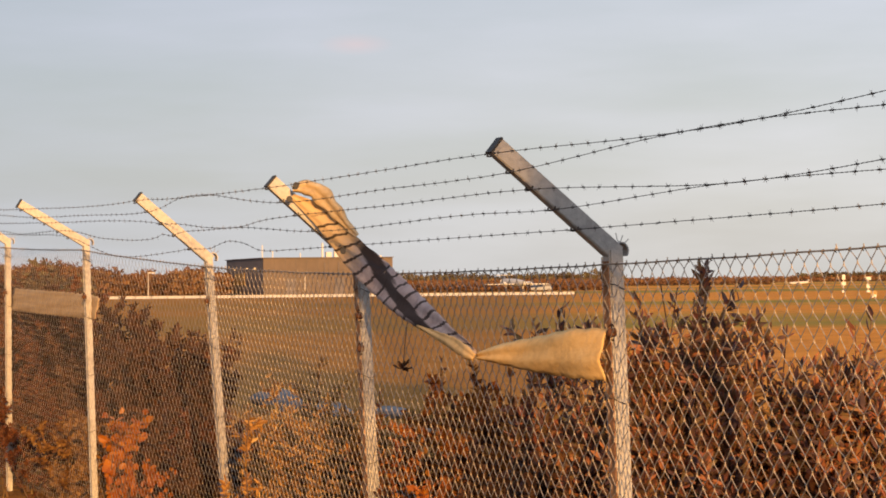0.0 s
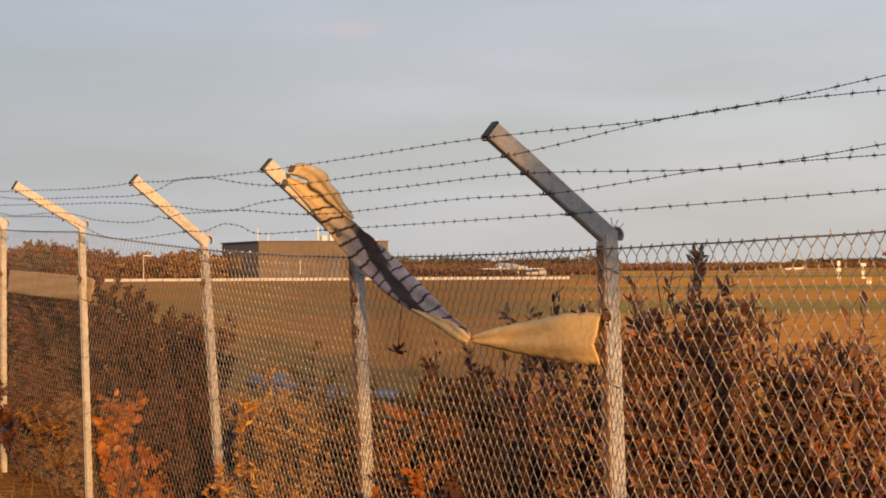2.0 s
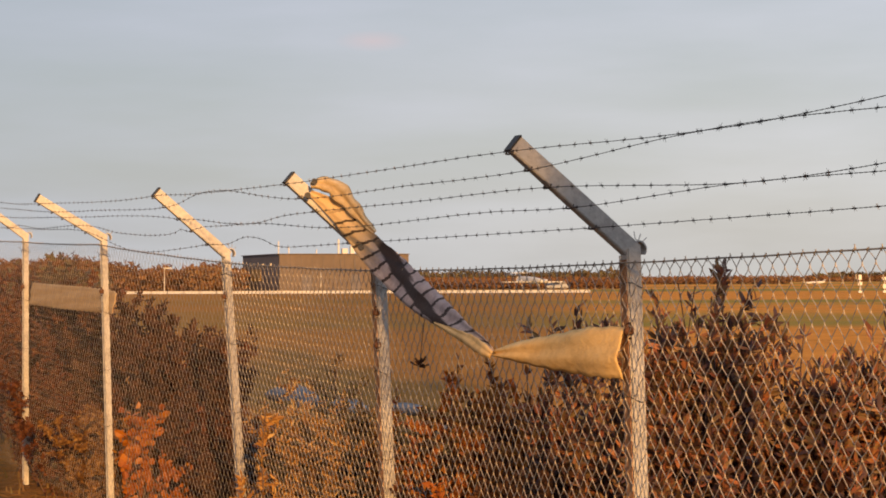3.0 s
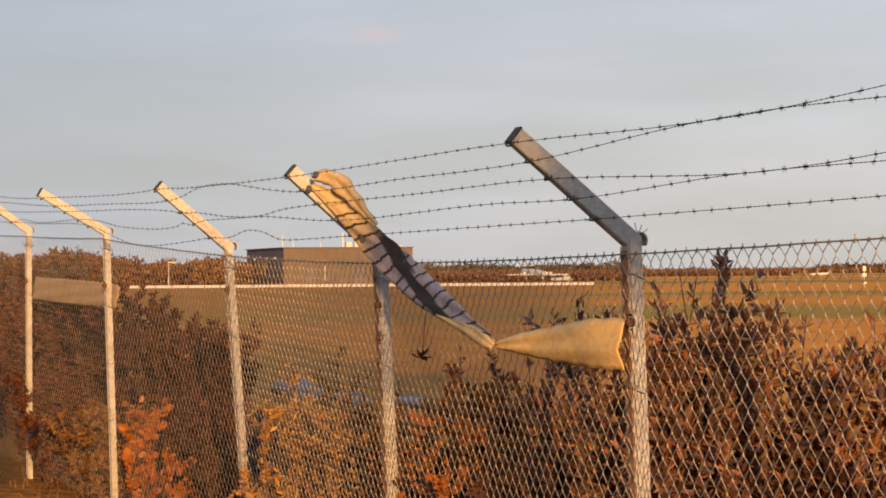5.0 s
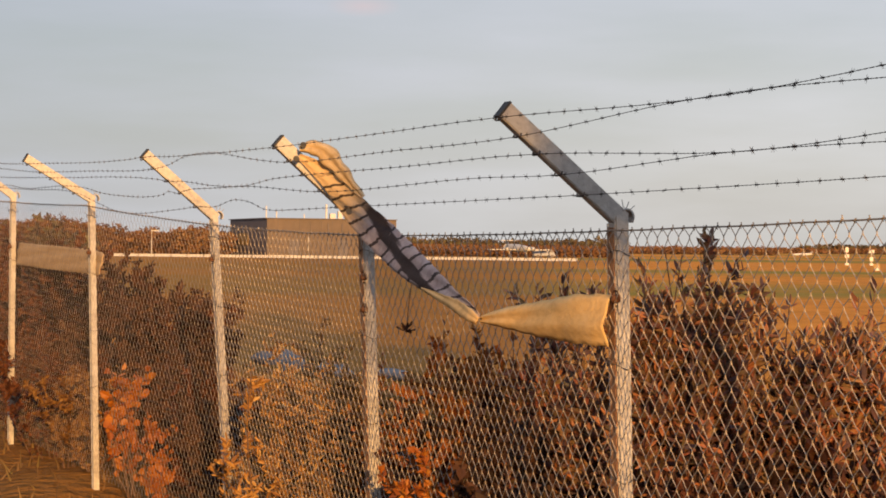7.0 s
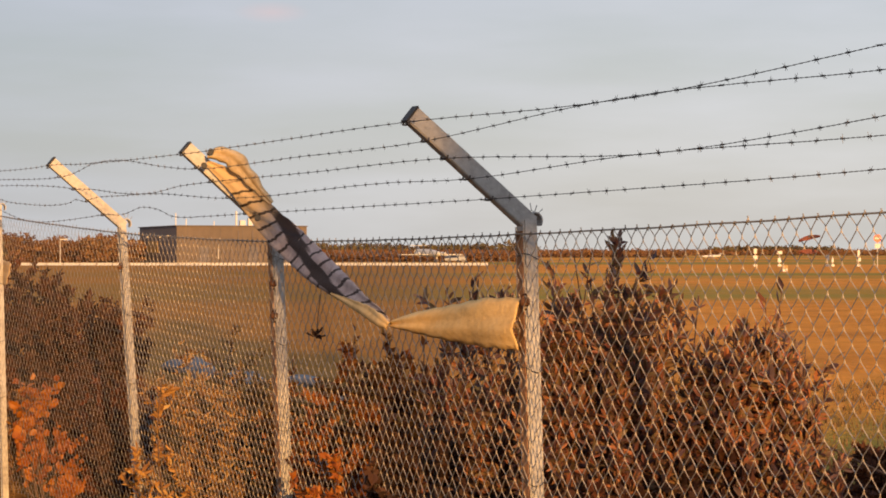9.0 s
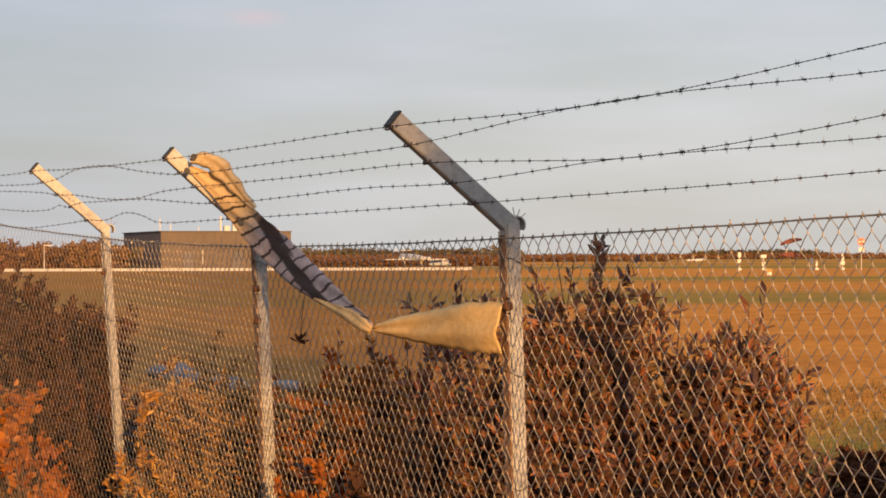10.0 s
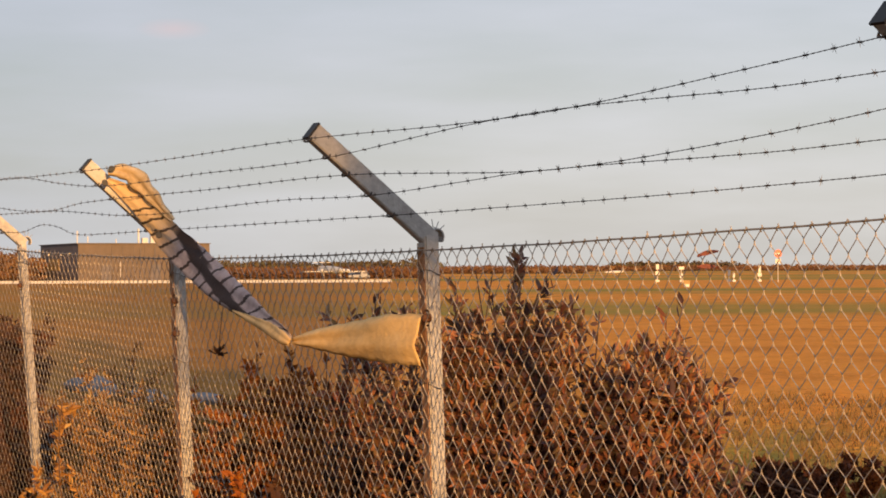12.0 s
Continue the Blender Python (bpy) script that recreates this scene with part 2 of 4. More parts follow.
def banner_material():
    """Grey-violet reinforced sheet with dark threads across it and a dark smear along its fold."""
    m = material("grey_reinforced_sheet", [(0.3, (0.28, 0.23, 0.235)), (0.5, (0.39, 0.33, 0.335)), (0.72, (0.48, 0.415, 0.415))], 9, 0.85, 0, 0.2, 40, spec=0.2)
    n, l = m.node_tree.nodes, m.node_tree.links
    b = n["Principled BSDF"]
    base = b.inputs["Base Color"].links[0].from_socket
    uv, sep = n.new("ShaderNodeUVMap"), n.new("ShaderNodeSeparateXYZ")
    l.new(uv.outputs["UV"], sep.inputs[0])
    def math_node(op, a, v):
        q = n.new("ShaderNodeMath")
        q.operation = op
        l.new(a, q.inputs[0])
        if isinstance(v, (int, float)):
            q.inputs[1].default_value = v
        else:
            l.new(v, q.inputs[1])
        return q.outputs[0]
    wob = n.new("ShaderNodeTexNoise")
    wob.inputs["Scale"].default_value, wob.inputs["Detail"].default_value = 7.0, 4.0
    l.new(uv.outputs["UV"], wob.inputs["Vector"])
    along = math_node("ADD", math_node("MULTIPLY", sep.outputs["X"], 17.0), math_node("MULTIPLY", wob.outputs["Fac"], 0.4))
    along = math_node("ADD", along, math_node("MULTIPLY", sep.outputs["Y"], 0.9))
    saw = math_node("FRACT", along, 0.0)
    thread = math_node("LESS_THAN", math_node("ABSOLUTE", math_node("SUBTRACT", saw, 0.5), 0.0), 0.10)
    centre = math_node("MULTIPLY", sep.outputs["X"], 1.7)
    band = math_node("ABSOLUTE", math_node("SUBTRACT", math_node("ADD", sep.outputs["Y"], math_node("MULTIPLY", wob.outputs["Fac"], 0.4)), centre), 0.0)
    smear = n.new("ShaderNodeMapRange")
    smear.inputs["From Min"].default_value, smear.inputs["From Max"].default_value = 0.24, 0.17
    l.new(band, smear.inputs["Value"])
    keep = n.new("ShaderNodeMapRange")
    keep.inputs["From Min"].default_value, keep.inputs["From Max"].default_value = 0.72, 0.64
    l.new(sep.outputs["X"], keep.inputs["Value"])
    stop = n.new("ShaderNodeMapRange")
    stop.inputs["From Min"].default_value, stop.inputs["From Max"].default_value = 0.90, 0.84
    l.new(sep.outputs["X"], stop.inputs["Value"])
    dark = math_node("MAXIMUM", math_node("MULTIPLY", math_node("MULTIPLY", thread, 0.9), stop.outputs["Result"]), math_node("MULTIPLY", math_node("MULTIPLY", smear.outputs["Result"], 0.94), keep.outputs["Result"]))
    fade = n.new("ShaderNodeMapRange")
    fade.inputs["From Min"].default_value, fade.inputs["From Max"].default_value = 0.64, 0.80
    l.new(math_node("ADD", sep.outputs["X"], math_node("MULTIPLY", wob.outputs["Fac"], 0.12)), fade.inputs["Value"])
    warm = n.new("ShaderNodeMixRGB")
    warm.inputs["Color2"].default_value = (0.62, 0.45, 0.25, 1)
    l.new(fade.outputs["Result"], warm.inputs["Fac"])
    l.new(base, warm.inputs["Color1"])
    mix = n.new("ShaderNodeMixRGB")
    mix.inputs["Color2"].default_value = (0.022, 0.015, 0.015, 1)
    l.new(dark, mix.inputs["Fac"])
    l.new(warm.outputs["Color"], mix.inputs["Color1"])
    l.new(mix.outputs["Color"], b.inputs["Base Color"])
    return m


def ground_material():
    """Mown ochre grass with greener strips that run across the field, and rough earth close by."""
    m = material("autumn_grass", [(0.28, (0.345, 0.125, 0.021)), (0.45, (0.62, 0.25, 0.0385)), (0.6, (0.74, 0.312, 0.049)), (0.75, (0.57, 0.287, 0.042))], 0.35, 0.95, 0, 1.0, 7, fine=12, spec=0.1)
    n, l = m.node_tree.nodes, m.node_tree.links
    b = n["Principled BSDF"]
    n["Bump"].inputs["Distance"].default_value = 0.2
    base = b.inputs["Base Color"].links[0].from_socket
    co, mp, tx = n.new("ShaderNodeTexCoord"), n.new("ShaderNodeMapping"), n.new("ShaderNodeTexNoise")
    mp.inputs["Scale"].default_value = (0.004, 0.018, 1)
    tx.inputs["Scale"].default_value, tx.inputs["Detail"].default_value = 1.0, 4.0
    l.new(co.outputs["Object"], mp.inputs["Vector"])
    l.new(mp.outputs["Vector"], tx.inputs["Vector"])
    rp, mix = n.new("ShaderNodeValToRGB"), n.new("ShaderNodeMixRGB")
    rp.color_ramp.elements[0].position, rp.color_ramp.elements[1].position = 0.48, 0.60
    mix.inputs["Color2"].default_value = (0.27, 0.225, 0.045, 1)
    l.new(tx.outputs["Fac"], rp.inputs["Fac"])
    l.new(rp.outputs["Color"], mix.inputs["Fac"])
    l.new(base, mix.inputs["Color1"])
    sp, rg, ns = n.new("ShaderNodeSeparateXYZ"), n.new("ShaderNodeMapRange"), n.new("ShaderNodeTexNoise")
    ns.inputs["Scale"].default_value = 0.5
    l.new(co.outputs["Object"], sp.inputs[0])
    l.new(co.outputs["Object"], ns.inputs["Vector"])
    ad = n.new("ShaderNodeMath")
    ad.operation = "MULTIPLY_ADD"
    ad.inputs[1].default_value = 14.0
    l.new(ns.outputs["Fac"], ad.inputs[0])
    l.new(sp.outputs["Y"], ad.inputs[2])
    rg.inputs["From Min"].default_value, rg.inputs["From Max"].default_value = 29.0, 19.0
    l.new(ad.outputs[0], rg.inputs["Value"])
    earth, dirt = n.new("ShaderNodeMixRGB"), n.new("ShaderNodeValToRGB")
    dirt.color_ramp.elements[0].position, dirt.color_ramp.elements[0].color = 0.35, (0.045, 0.025, 0.014, 1)
    dirt.color_ramp.elements[1].position, dirt.color_ramp.elements[1].color = 0.65, (0.15, 0.08, 0.035, 1)
    litter = n.new("ShaderNodeTexNoise")
    litter.inputs["Scale"].default_value, litter.inputs["Detail"].default_value = 9.0, 6.0
    l.new(co.outputs["Object"], litter.inputs["Vector"])
    l.new(litter.outputs["Fac"], dirt.inputs["Fac"])
    l.new(rg.outputs["Result"], earth.inputs["Fac"])
    # browner colour over the left side of the mown field
    ratio, brown_side, patch = n.new("ShaderNodeMath"), n.new("ShaderNodeMapRange"), n.new("ShaderNodeMixRGB")
    ratio.operation = "DIVIDE"
    l.new(sp.outputs["X"], ratio.inputs[0])
    l.new(sp.outputs["Y"], ratio.inputs[1])
    wave = n.new("ShaderNodeMath")
    wave.operation = "MULTIPLY_ADD"
    wave.inputs[1].default_value = 0.05
    l.new(tx.outputs["Fac"], wave.inputs[0])
    l.new(ratio.outputs[0], wave.inputs[2])
    brown_side.inputs["From Min"].default_value, brown_side.inputs["From Max"].default_value = 0.11, 0.05
    brown_side.inputs["To Max"].default_value = 0.78
    l.new(wave.outputs[0], brown_side.inputs["Value"])
    patch.inputs["Color2"].default_value = (0.29, 0.145, 0.034, 1)
    l.new(brown_side.outputs["Result"], patch.inputs["Fac"])
    l.new(mix.outputs["Color"], patch.inputs["Color1"])
    l.new(patch.outputs["Color"], earth.inputs["Color1"])
    l.new(dirt.outputs["Color"], earth.inputs["Color2"])
    l.new(earth.outputs["Color"], b.inputs["Base Color"])
    return m


SHEET = banner_material()
GROUND = ground_material()


# ---- mesh helpers ----
class Soup:
    """Vertices and faces gathered for one mesh."""
    def __init__(self):
        self.v, self.f, self.k = [], [], 0

    def add(self, verts, faces):
        k = self.k
        self.v.extend(verts)
        self.f.extend([tuple(i + k for i in f) for f in faces])
        self.k += len(verts)

    def box(self, m, sx, sy, sz):
        c = [m @ Vector((x * sx / 2, y * sy / 2, z * sz / 2)) for x, y, z in ((-1, -1, -1), (1, -1, -1), (1, 1, -1), (-1, 1, -1), (-1, -1, 1), (1, -1, 1), (1, 1, 1), (-1, 1, 1))]
        self.add([tuple(p) for p in c], [(0, 3, 2, 1), (4, 5, 6, 7), (0, 1, 5, 4), (1, 2, 6, 5), (2, 3, 7, 6), (3, 0, 4, 7)])

    def tube(self, pts, r, sides=4, cap=False):
        """A round bar along the points; r is one radius or one for each point."""
        pts = np.asarray(pts, float)
        n = len(pts)
        rr = np.full(n, r) if np.isscalar(r) else np.asarray(r, float)
        d = np.gradient(pts, axis=0)
        d /= np.linalg.norm(d, axis=1)[:, None] + 1e-12
        ref = np.where(np.abs(d[:, 2:3]) > 0.9, [[1.0, 0, 0]], [[0, 0, 1.0]])
        a = np.cross(d, ref)
        a /= np.linalg.norm(a, axis=1)[:, None] + 1e-12
        c = np.cross(d, a)
        t = np.arange(sides) * 2 * np.pi / sides
        ring = pts[:, None] + rr[:, None, None] * (np.cos(t)[None, :, None] * a[:, None] + np.sin(t)[None, :, None] * c[:, None])
        faces = [(i * sides + j, i * sides + (j + 1) % sides, (i + 1) * sides + (j + 1) % sides, (i + 1) * sides + j) for i in range(n - 1) for j in range(sides)]
        if cap:
            faces += [tuple(range(sides)), tuple(range((n - 1) * sides, n * sides))]
        self.add([tuple(p) for p in ring.reshape(-1, 3)], faces)

    def mesh(self, name, mat, smooth=False):
        me = bpy.data.meshes.new(name)
        me.from_pydata(self.v, [], self.f)
        me.materials.append(mat)
        if smooth:
            me.polygons.foreach_set("use_smooth", [True] * len(me.polygons))
        me.update()
        return me


def part(name, data, parent, label="", mat=None, smooth=False):
    ob = new(name, data.mesh(name, mat, smooth) if isinstance(data, Soup) else data)
    ob.parent = parent
    return tagged(ob, label)


def thing(name, label, category, group="", at=(0, 0, 0), kind=""):
    ob = new(name)
    ob.location = at
    return tagged(ob, label, category, group, kind)


def profile_mesh(name, mat, sx, sy, length, bevel=0.006):
    """A bevelled box section that stands on its origin."""
    bm = bmesh.new()
    bmesh.ops.create_cube(bm, size=1, matrix=Matrix.Translation((0, 0, length / 2)) @ Matrix.Diagonal((sx, sy, length, 1)))
    bmesh.ops.bevel(bm, geom=[e for e in bm.edges if abs((e.verts[0].co - e.verts[1].co).z) > length / 2], offset=bevel, segments=2, affect="EDGES")
    me = bpy.data.meshes.new(name)
    bm.to_mesh(me)
    bm.free()
    me.materials.append(mat)
    return me


# ---- ground ----
def smooth(a, b, x):
    t = np.clip((x - a) / (b - a), 0, 1)
    return t * t * (3 - 2 * t)


def height(x, y):
    """The ground: the camera's verge, a bank that rises along the fence to the far left, and the airfield beyond."""
    far = -0.5
    left = smooth(11, 20, y) * (1 - smooth(24, 40, y)) * smooth(1.0, -3.0, x)
    z = far + left * 0.36
    z = z + 0.5 * (1 - smooth(2.0, 7.0, y)) * (1 - smooth(6, 30, np.abs(x)))
    bumps = 0.05 * np.sin(x * 1.7 + 0.6 * y) * np.cos(y * 0.9 - 0.4 * x) + 0.03 * np.sin(3.1 * x - 1.3 * y)
    return z + bumps * (1 - smooth(25, 60, y))


def build_ground():
    ys = np.concatenate([np.linspace(-60, 0, 16)[:-1], np.linspace(0, 40, 90)[:-1], np.geomspace(40, 4500, 50)])
    xs = np.concatenate([-np.geomspace(3000, 14, 26), np.linspace(-13, 13, 90), np.geomspace(14, 3000, 26)])
    s = Soup()
    nx = len(xs)
    s.add([(float(x), float(y), float(height(x, y))) for y in ys for x in xs],
          [(j * nx + i, j * nx + i + 1, (j + 1) * nx + i + 1, (j + 1) * nx + i) for j in range(len(ys) - 1) for i in range(nx - 1)])
    ob = new("ground", s.mesh("ground", GROUND, True))
    tagged(ob, "ochre autumn airfield grass with greener mown strips", "ground", kind="structure")


build_ground()

# ---- fence ----
# plan, height of the post's head, arm reach, arm rise, lean in degrees
POSTS = [
    (1.84, 4.93, 1.77, 0.46, 0.385, 2.0),
    (0.615, 7.95, 1.698, 0.464, 0.38, 1.75),
    (-0.418, 10.6, 1.685, 0.455, 0.398, 2.4),
    (-1.46, 13.25, 1.753, 0.438, 0.371, 3.8),
    (-2.664, 15.95, 1.908, 0.49, 0.29, 1.5),
    (-3.803, 18.7, 1.98, 0.47, 0.34, 0.0),
    (-5.0, 21.4, 2.07, 0.47, 0.34, 0.5),
]
STRANDS = (0.042, 0.217, 0.38, 0.572, 0.768)     # places of the strands on an arm, from its tip
SLID = {0: (0.10, 0.275, 0.44, 0.63, 0.83), 3: (0.024, 0.207, 0.41, 0.604, 0.827), 4: (0.105, 0.302, 0.458, 0.657, 0.814)}


def strand_place(i, k):
    return SLID.get(i, STRANDS)[k]


def outward(i):
    """The level direction to the outer side of the fence at post i."""
    a, b = POSTS[max(i - 1, 0)], POSTS[min(i + 1, len(POSTS) - 1)]
    d = Vector((b[0] - a[0], b[1] - a[1], 0)).normalized()
    return Vector((-d.y, d.x, 0)), d


def fence_post(i):
    x, y, top, reach, rise, lean = POSTS[i]
    n, d = outward(i)
    foot = Vector((x, y, 0)) - n * math.tan(radians(lean)) * (top - (-0.5))
    base_z = float(height(foot.x, foot.y)) - 0.05
    head = Vector((x, y, top))
    foot = head - n * math.tan(radians(lean)) * (top - base_z)
    foot.z = base_z
    root = thing("fence_post", "galvanised steel fence post with an outward leaning arm", "fence post", "posts of the perimeter fence", foot)
    up = (head - foot).normalized()
    m = Matrix.Identity(4)
    sx, sy = n, up.cross(n).normalized()
    sx = sy.cross(up)
    for r in range(3):
        m[r][0], m[r][1], m[r][2] = sx[r], sy[r], up[r]
    body = part("upright", profile_mesh("upright", GALV, 0.058 if i < 3 else 0.044, 0.064 if i < 3 else 0.050, (head - foot).length + 0.015), root)
    body.matrix_local = m
    if i < 3:
        plate = Soup()
        plate.box(Matrix.Translation((0.032, 0.0, (head - foot).length / 2 - 0.01)), 0.005, 0.05, (head - foot).length - 0.03)
        part("outer_plate", plate, body, "brown rusted strip on the outer face", RUSTPLATE)
    # bright rod down the corner, painting the highlight on the rounded edge
    edge_glint = Soup()
    lx, ly = (0.027, -0.03) if i < 3 else (0.020, -0.023)
    edge_glint.tube([(lx, ly, 0.0), (lx, ly, (head - foot).length - 0.01)], 0.0065 if i < 3 else 0.005, 8)
    part("edge_glint", edge_glint, body, "rounded post edge with its highlight painted bright", EDGE_GLINT, True)
    ad = (n * reach + Vector((0, 0, rise)))
    arm_len = ad.length
    ad.normalize()
    am = Matrix.Identity(4)
    ax = ad.cross(d).normalized()
    for r in range(3):
        am[r][0], am[r][1], am[r][2] = ax[r], d[r], ad[r]
    start = head - foot - n * 0.012 + Vector((0, 0, 0.0))
    arm = part("arm", profile_mesh("arm", GALV, 0.066 if i < 3 else 0.060, 0.05 if i < 3 else 0.046, arm_len + 0.02, 0.004), root, "outward leaning arm of galvanised steel")
    arm.matrix_local = Matrix.Translation(start) @ am
    s = Soup()
    s.box(Matrix.Translation((0, 0, arm_len + 0.024)), 0.07, 0.054, 0.008)
    cap = part("end_cap", s, arm, "black plastic end cap", BLACK)
    # bent collar at the joint
    s = Soup()
    hub = start - n * 0.012 + Vector((0, 0, 0.012))
    bow = np.linspace(-0.6, 2.2, 9)
    strap = [hub + d * w - n * r * math.sin(a) + Vector((0, 0, r * 1.1 * math.cos(a))) for a in bow for w, r in ((-0.027, 0.030), (0.027, 0.030), (0.027, 0.025), (-0.027, 0.025))]
    s.add([tuple(q) for q in strap], [(4 * j + c, 4 * j + (c + 1) % 4, 4 * j + 4 + (c + 1) % 4, 4 * j + 4 + c) for j in range(8) for c in range(4)] + [(0, 1, 2, 3), (35, 34, 33, 32)])
    for v in ((-0.018, 0.058), (0.010, 0.066), (-0.042, 0.044)):
        s.tube([hub - n * 0.01 + Vector((0, 0, 0.03)), hub - n * -v[0] * 0.5 + Vector((0, 0, v[1] * 0.6)), hub + n * v[0] + Vector((0, 0, v[1]))], 0.0018, 4)
    part("bracket", s, root, "bent steel strap at the joint with loose wire ends", GALV)
    for k in range(5):
        s = Soup()
        c = Vector((0, 0, arm_len * min(1.08 - strand_place(i, k), 1.02)))
        s.tube([c + Vector((0.026, -0.029, 0.004)), c + Vector((0.040, -0.028, 0)), c + Vector((0.043, 0, 0)), c + Vector((0.040, 0.028, 0)), c + Vector((0.026, 0.029, 0.004))], 0.0036, 5)
        part("wire_clip", s, arm, "", BARB)
    # ties that hold the mesh
    for k in range(4):
        s = Soup()
        z = -0.12 - 0.42 * k
        c = head - foot + up * z
        ring = [c + sx * (0.042 * math.cos(a)) + sy * (0.045 * math.sin(a)) + Vector((0, 0, 0.012 * math.sin(a * 2 + k))) for a in np.linspace(0, 6.6, 12)]
        s.tube([*ring, ring[-1] + sx * 0.02 + Vector((0, 0, 0.025))], 0.002, 3)
        part("tie_wire", s, root, "dark twisted tie wire", BARB)
    return root


for i in range(len(POSTS)):
    fence_post(i)


def arm_point(i, f):
    """A point on the lower edge of arm i; f runs from the tip to the joint."""
    x, y, top, reach, rise, lean = POSTS[i]
    n, d = outward(i)
    return Vector((x, y, top)) + (n * reach + Vector((0, 0, rise))) * (1 - f) + n * 0.058 - d * 0.03


def chain_link(i):
    """The mesh of one bay, from post i to the next, on the outer side of the posts: wires that zigzag down and hook into their neighbours."""
    a, b = POSTS[i], POSTS[i + 1]
    pa, pb = Vector((a[0], a[1], a[2])), Vector((b[0], b[1], b[2]))
    run = math.hypot(b[0] - a[0], b[1] - a[1])
    d = Vector((b[0] - a[0], b[1] - a[1], 0)).normalized()
    n = Vector((-d.y, d.x, 0))
    w, h, depth = 0.0385, 0.046, 2.0
    wires, rows = int(round(run / w)), int(depth / h)
    w = run / wires
    lean_a, lean_b = math.tan(radians(a[5])), math.tan(radians(b[5]))
    root = thing("chain_link_panel", "bay of rusting galvanised chain-link mesh under a tension wire", "fence mesh", "mesh bays of the perimeter fence", (pa + pb) / 2)
    mid = (pa + pb) / 2
    s = Soup()
    rng = np.random.default_rng(40 + i)

    def place(u, drop, off):
        t = u / run
        top = a[2] + (b[2] - a[2]) * t - 0.035 - 0.008 * 4 * t * (1 - t)
        lean = lean_a + (lean_b - lean_a) * t
        wav = 0.012 * np.sin(2.1 * u + i) * np.sin(1.4 * drop + 0.7 * u) * np.sin(np.pi * np.clip(t, 0, 1))
        q = np.array([a[0], a[1], 0]) + np.array(d) * u + np.array(n) * (0.040 + off + wav - lean * drop)
        return (q[0] - mid.x, q[1] - mid.y, top - drop - mid.z)

    sag = rng.normal(0, 0.003, wires + 2)
    for j in range(wires):
        pts = []
        for r in range(rows + 1):
            side = (r + j) % 2
            u, off = (j + side) * w, 0.0022 * (1 if side else -1)
            z = r * h + sag[j + side]
            pts.append(place(u + (-0.0012 if side else 0.0012), z - 0.0065, off))
            pts.append(place(u + (-0.0012 if side else 0.0012), z + 0.0065, -off))
        s.tube(pts, (0.0018, 0.0019, 0.0018, 0.0009, 0.0008, 0.0008)[i], 3)
    tagged(part("mesh", s, root, "", WIRE), kind="stuff")
    s = Soup()
    s.tube([place(u, 0.004 + 0.001 * math.sin(9 * u), 0.004) for u in np.linspace(-0.02, run + 0.02, 30)], 0.0032, 5)
    part("tension_wire", s, root, "", WIRE)
    s = Soup()
    for j in range(0, wires, 2):
        u = j * w
        s.tube([place(u - 0.012, 0.001 - 0.003 * rng.random(), 0.004), place(u - 0.005, 0.003, 0.007), place(u + 0.004, 0.005, 0.006), place(u + 0.008, 0.012, -0.004)], [0.0016, 0.0032, 0.0032, 0.002], 4)
    tagged(part("top_selvage", s, root, "twisted wire ends along the top", WIRE), kind="stuff")


for i in range(len(POSTS) - 1):
    chain_link(i)

# kinks of the strands, bay by bay; strand: (way along the bay, lift)
KINKS = {}
KINKS[0] = {0: [(0.437, -0.045), (0.591, -0.041)], 1: [(0.139, 0.002), (0.479, 0.035), (0.637, 0.034)], 2: [(0.202, -0.039), (0.469, -0.067), (0.569, -0.066)], 3: [(0.206, -0.003), (0.612, 0.019)], 4: [(0.244, -0.008)]}
KINKS[1] = {3: [(0.259, 0.009)]}
KINKS[2] = {0: [(0.671, -0.009)], 1: [(0.198, 0.022), (0.491, 0.072), (0.693, 0.067), (0.88, 0.015)], 2: [(0.183, -0.011), (0.372, -0.042), (0.58, -0.038), (0.857, -0.005)], 3: [(0.459, 0.034), (0.693, 0.029), (0.977, 0.01)], 4: [(0.232, -0.012), (0.449, -0.011), (0.558, 0.028), (0.677, 0.041), (0.821, 0.002)]}
KINKS[3] = {0: [(0.058, -0.007)], 2: [(0.047, 0.008)], 3: [(0.08, 0.007), (0.114, -0.012), (0.258, -0.036), (0.468, -0.038), (0.617, -0.03), (0.749, -0.007), (0.887, 0.004)], 4: [(0.09, -0.023), (0.552, -0.096)]}
KINKS[4] = {0: [(0.255, -0.013)], 2: [(0.778, -0.023)], 3: [(0.435, -0.042), (0.696, -0.031), (0.774, -0.053)]}


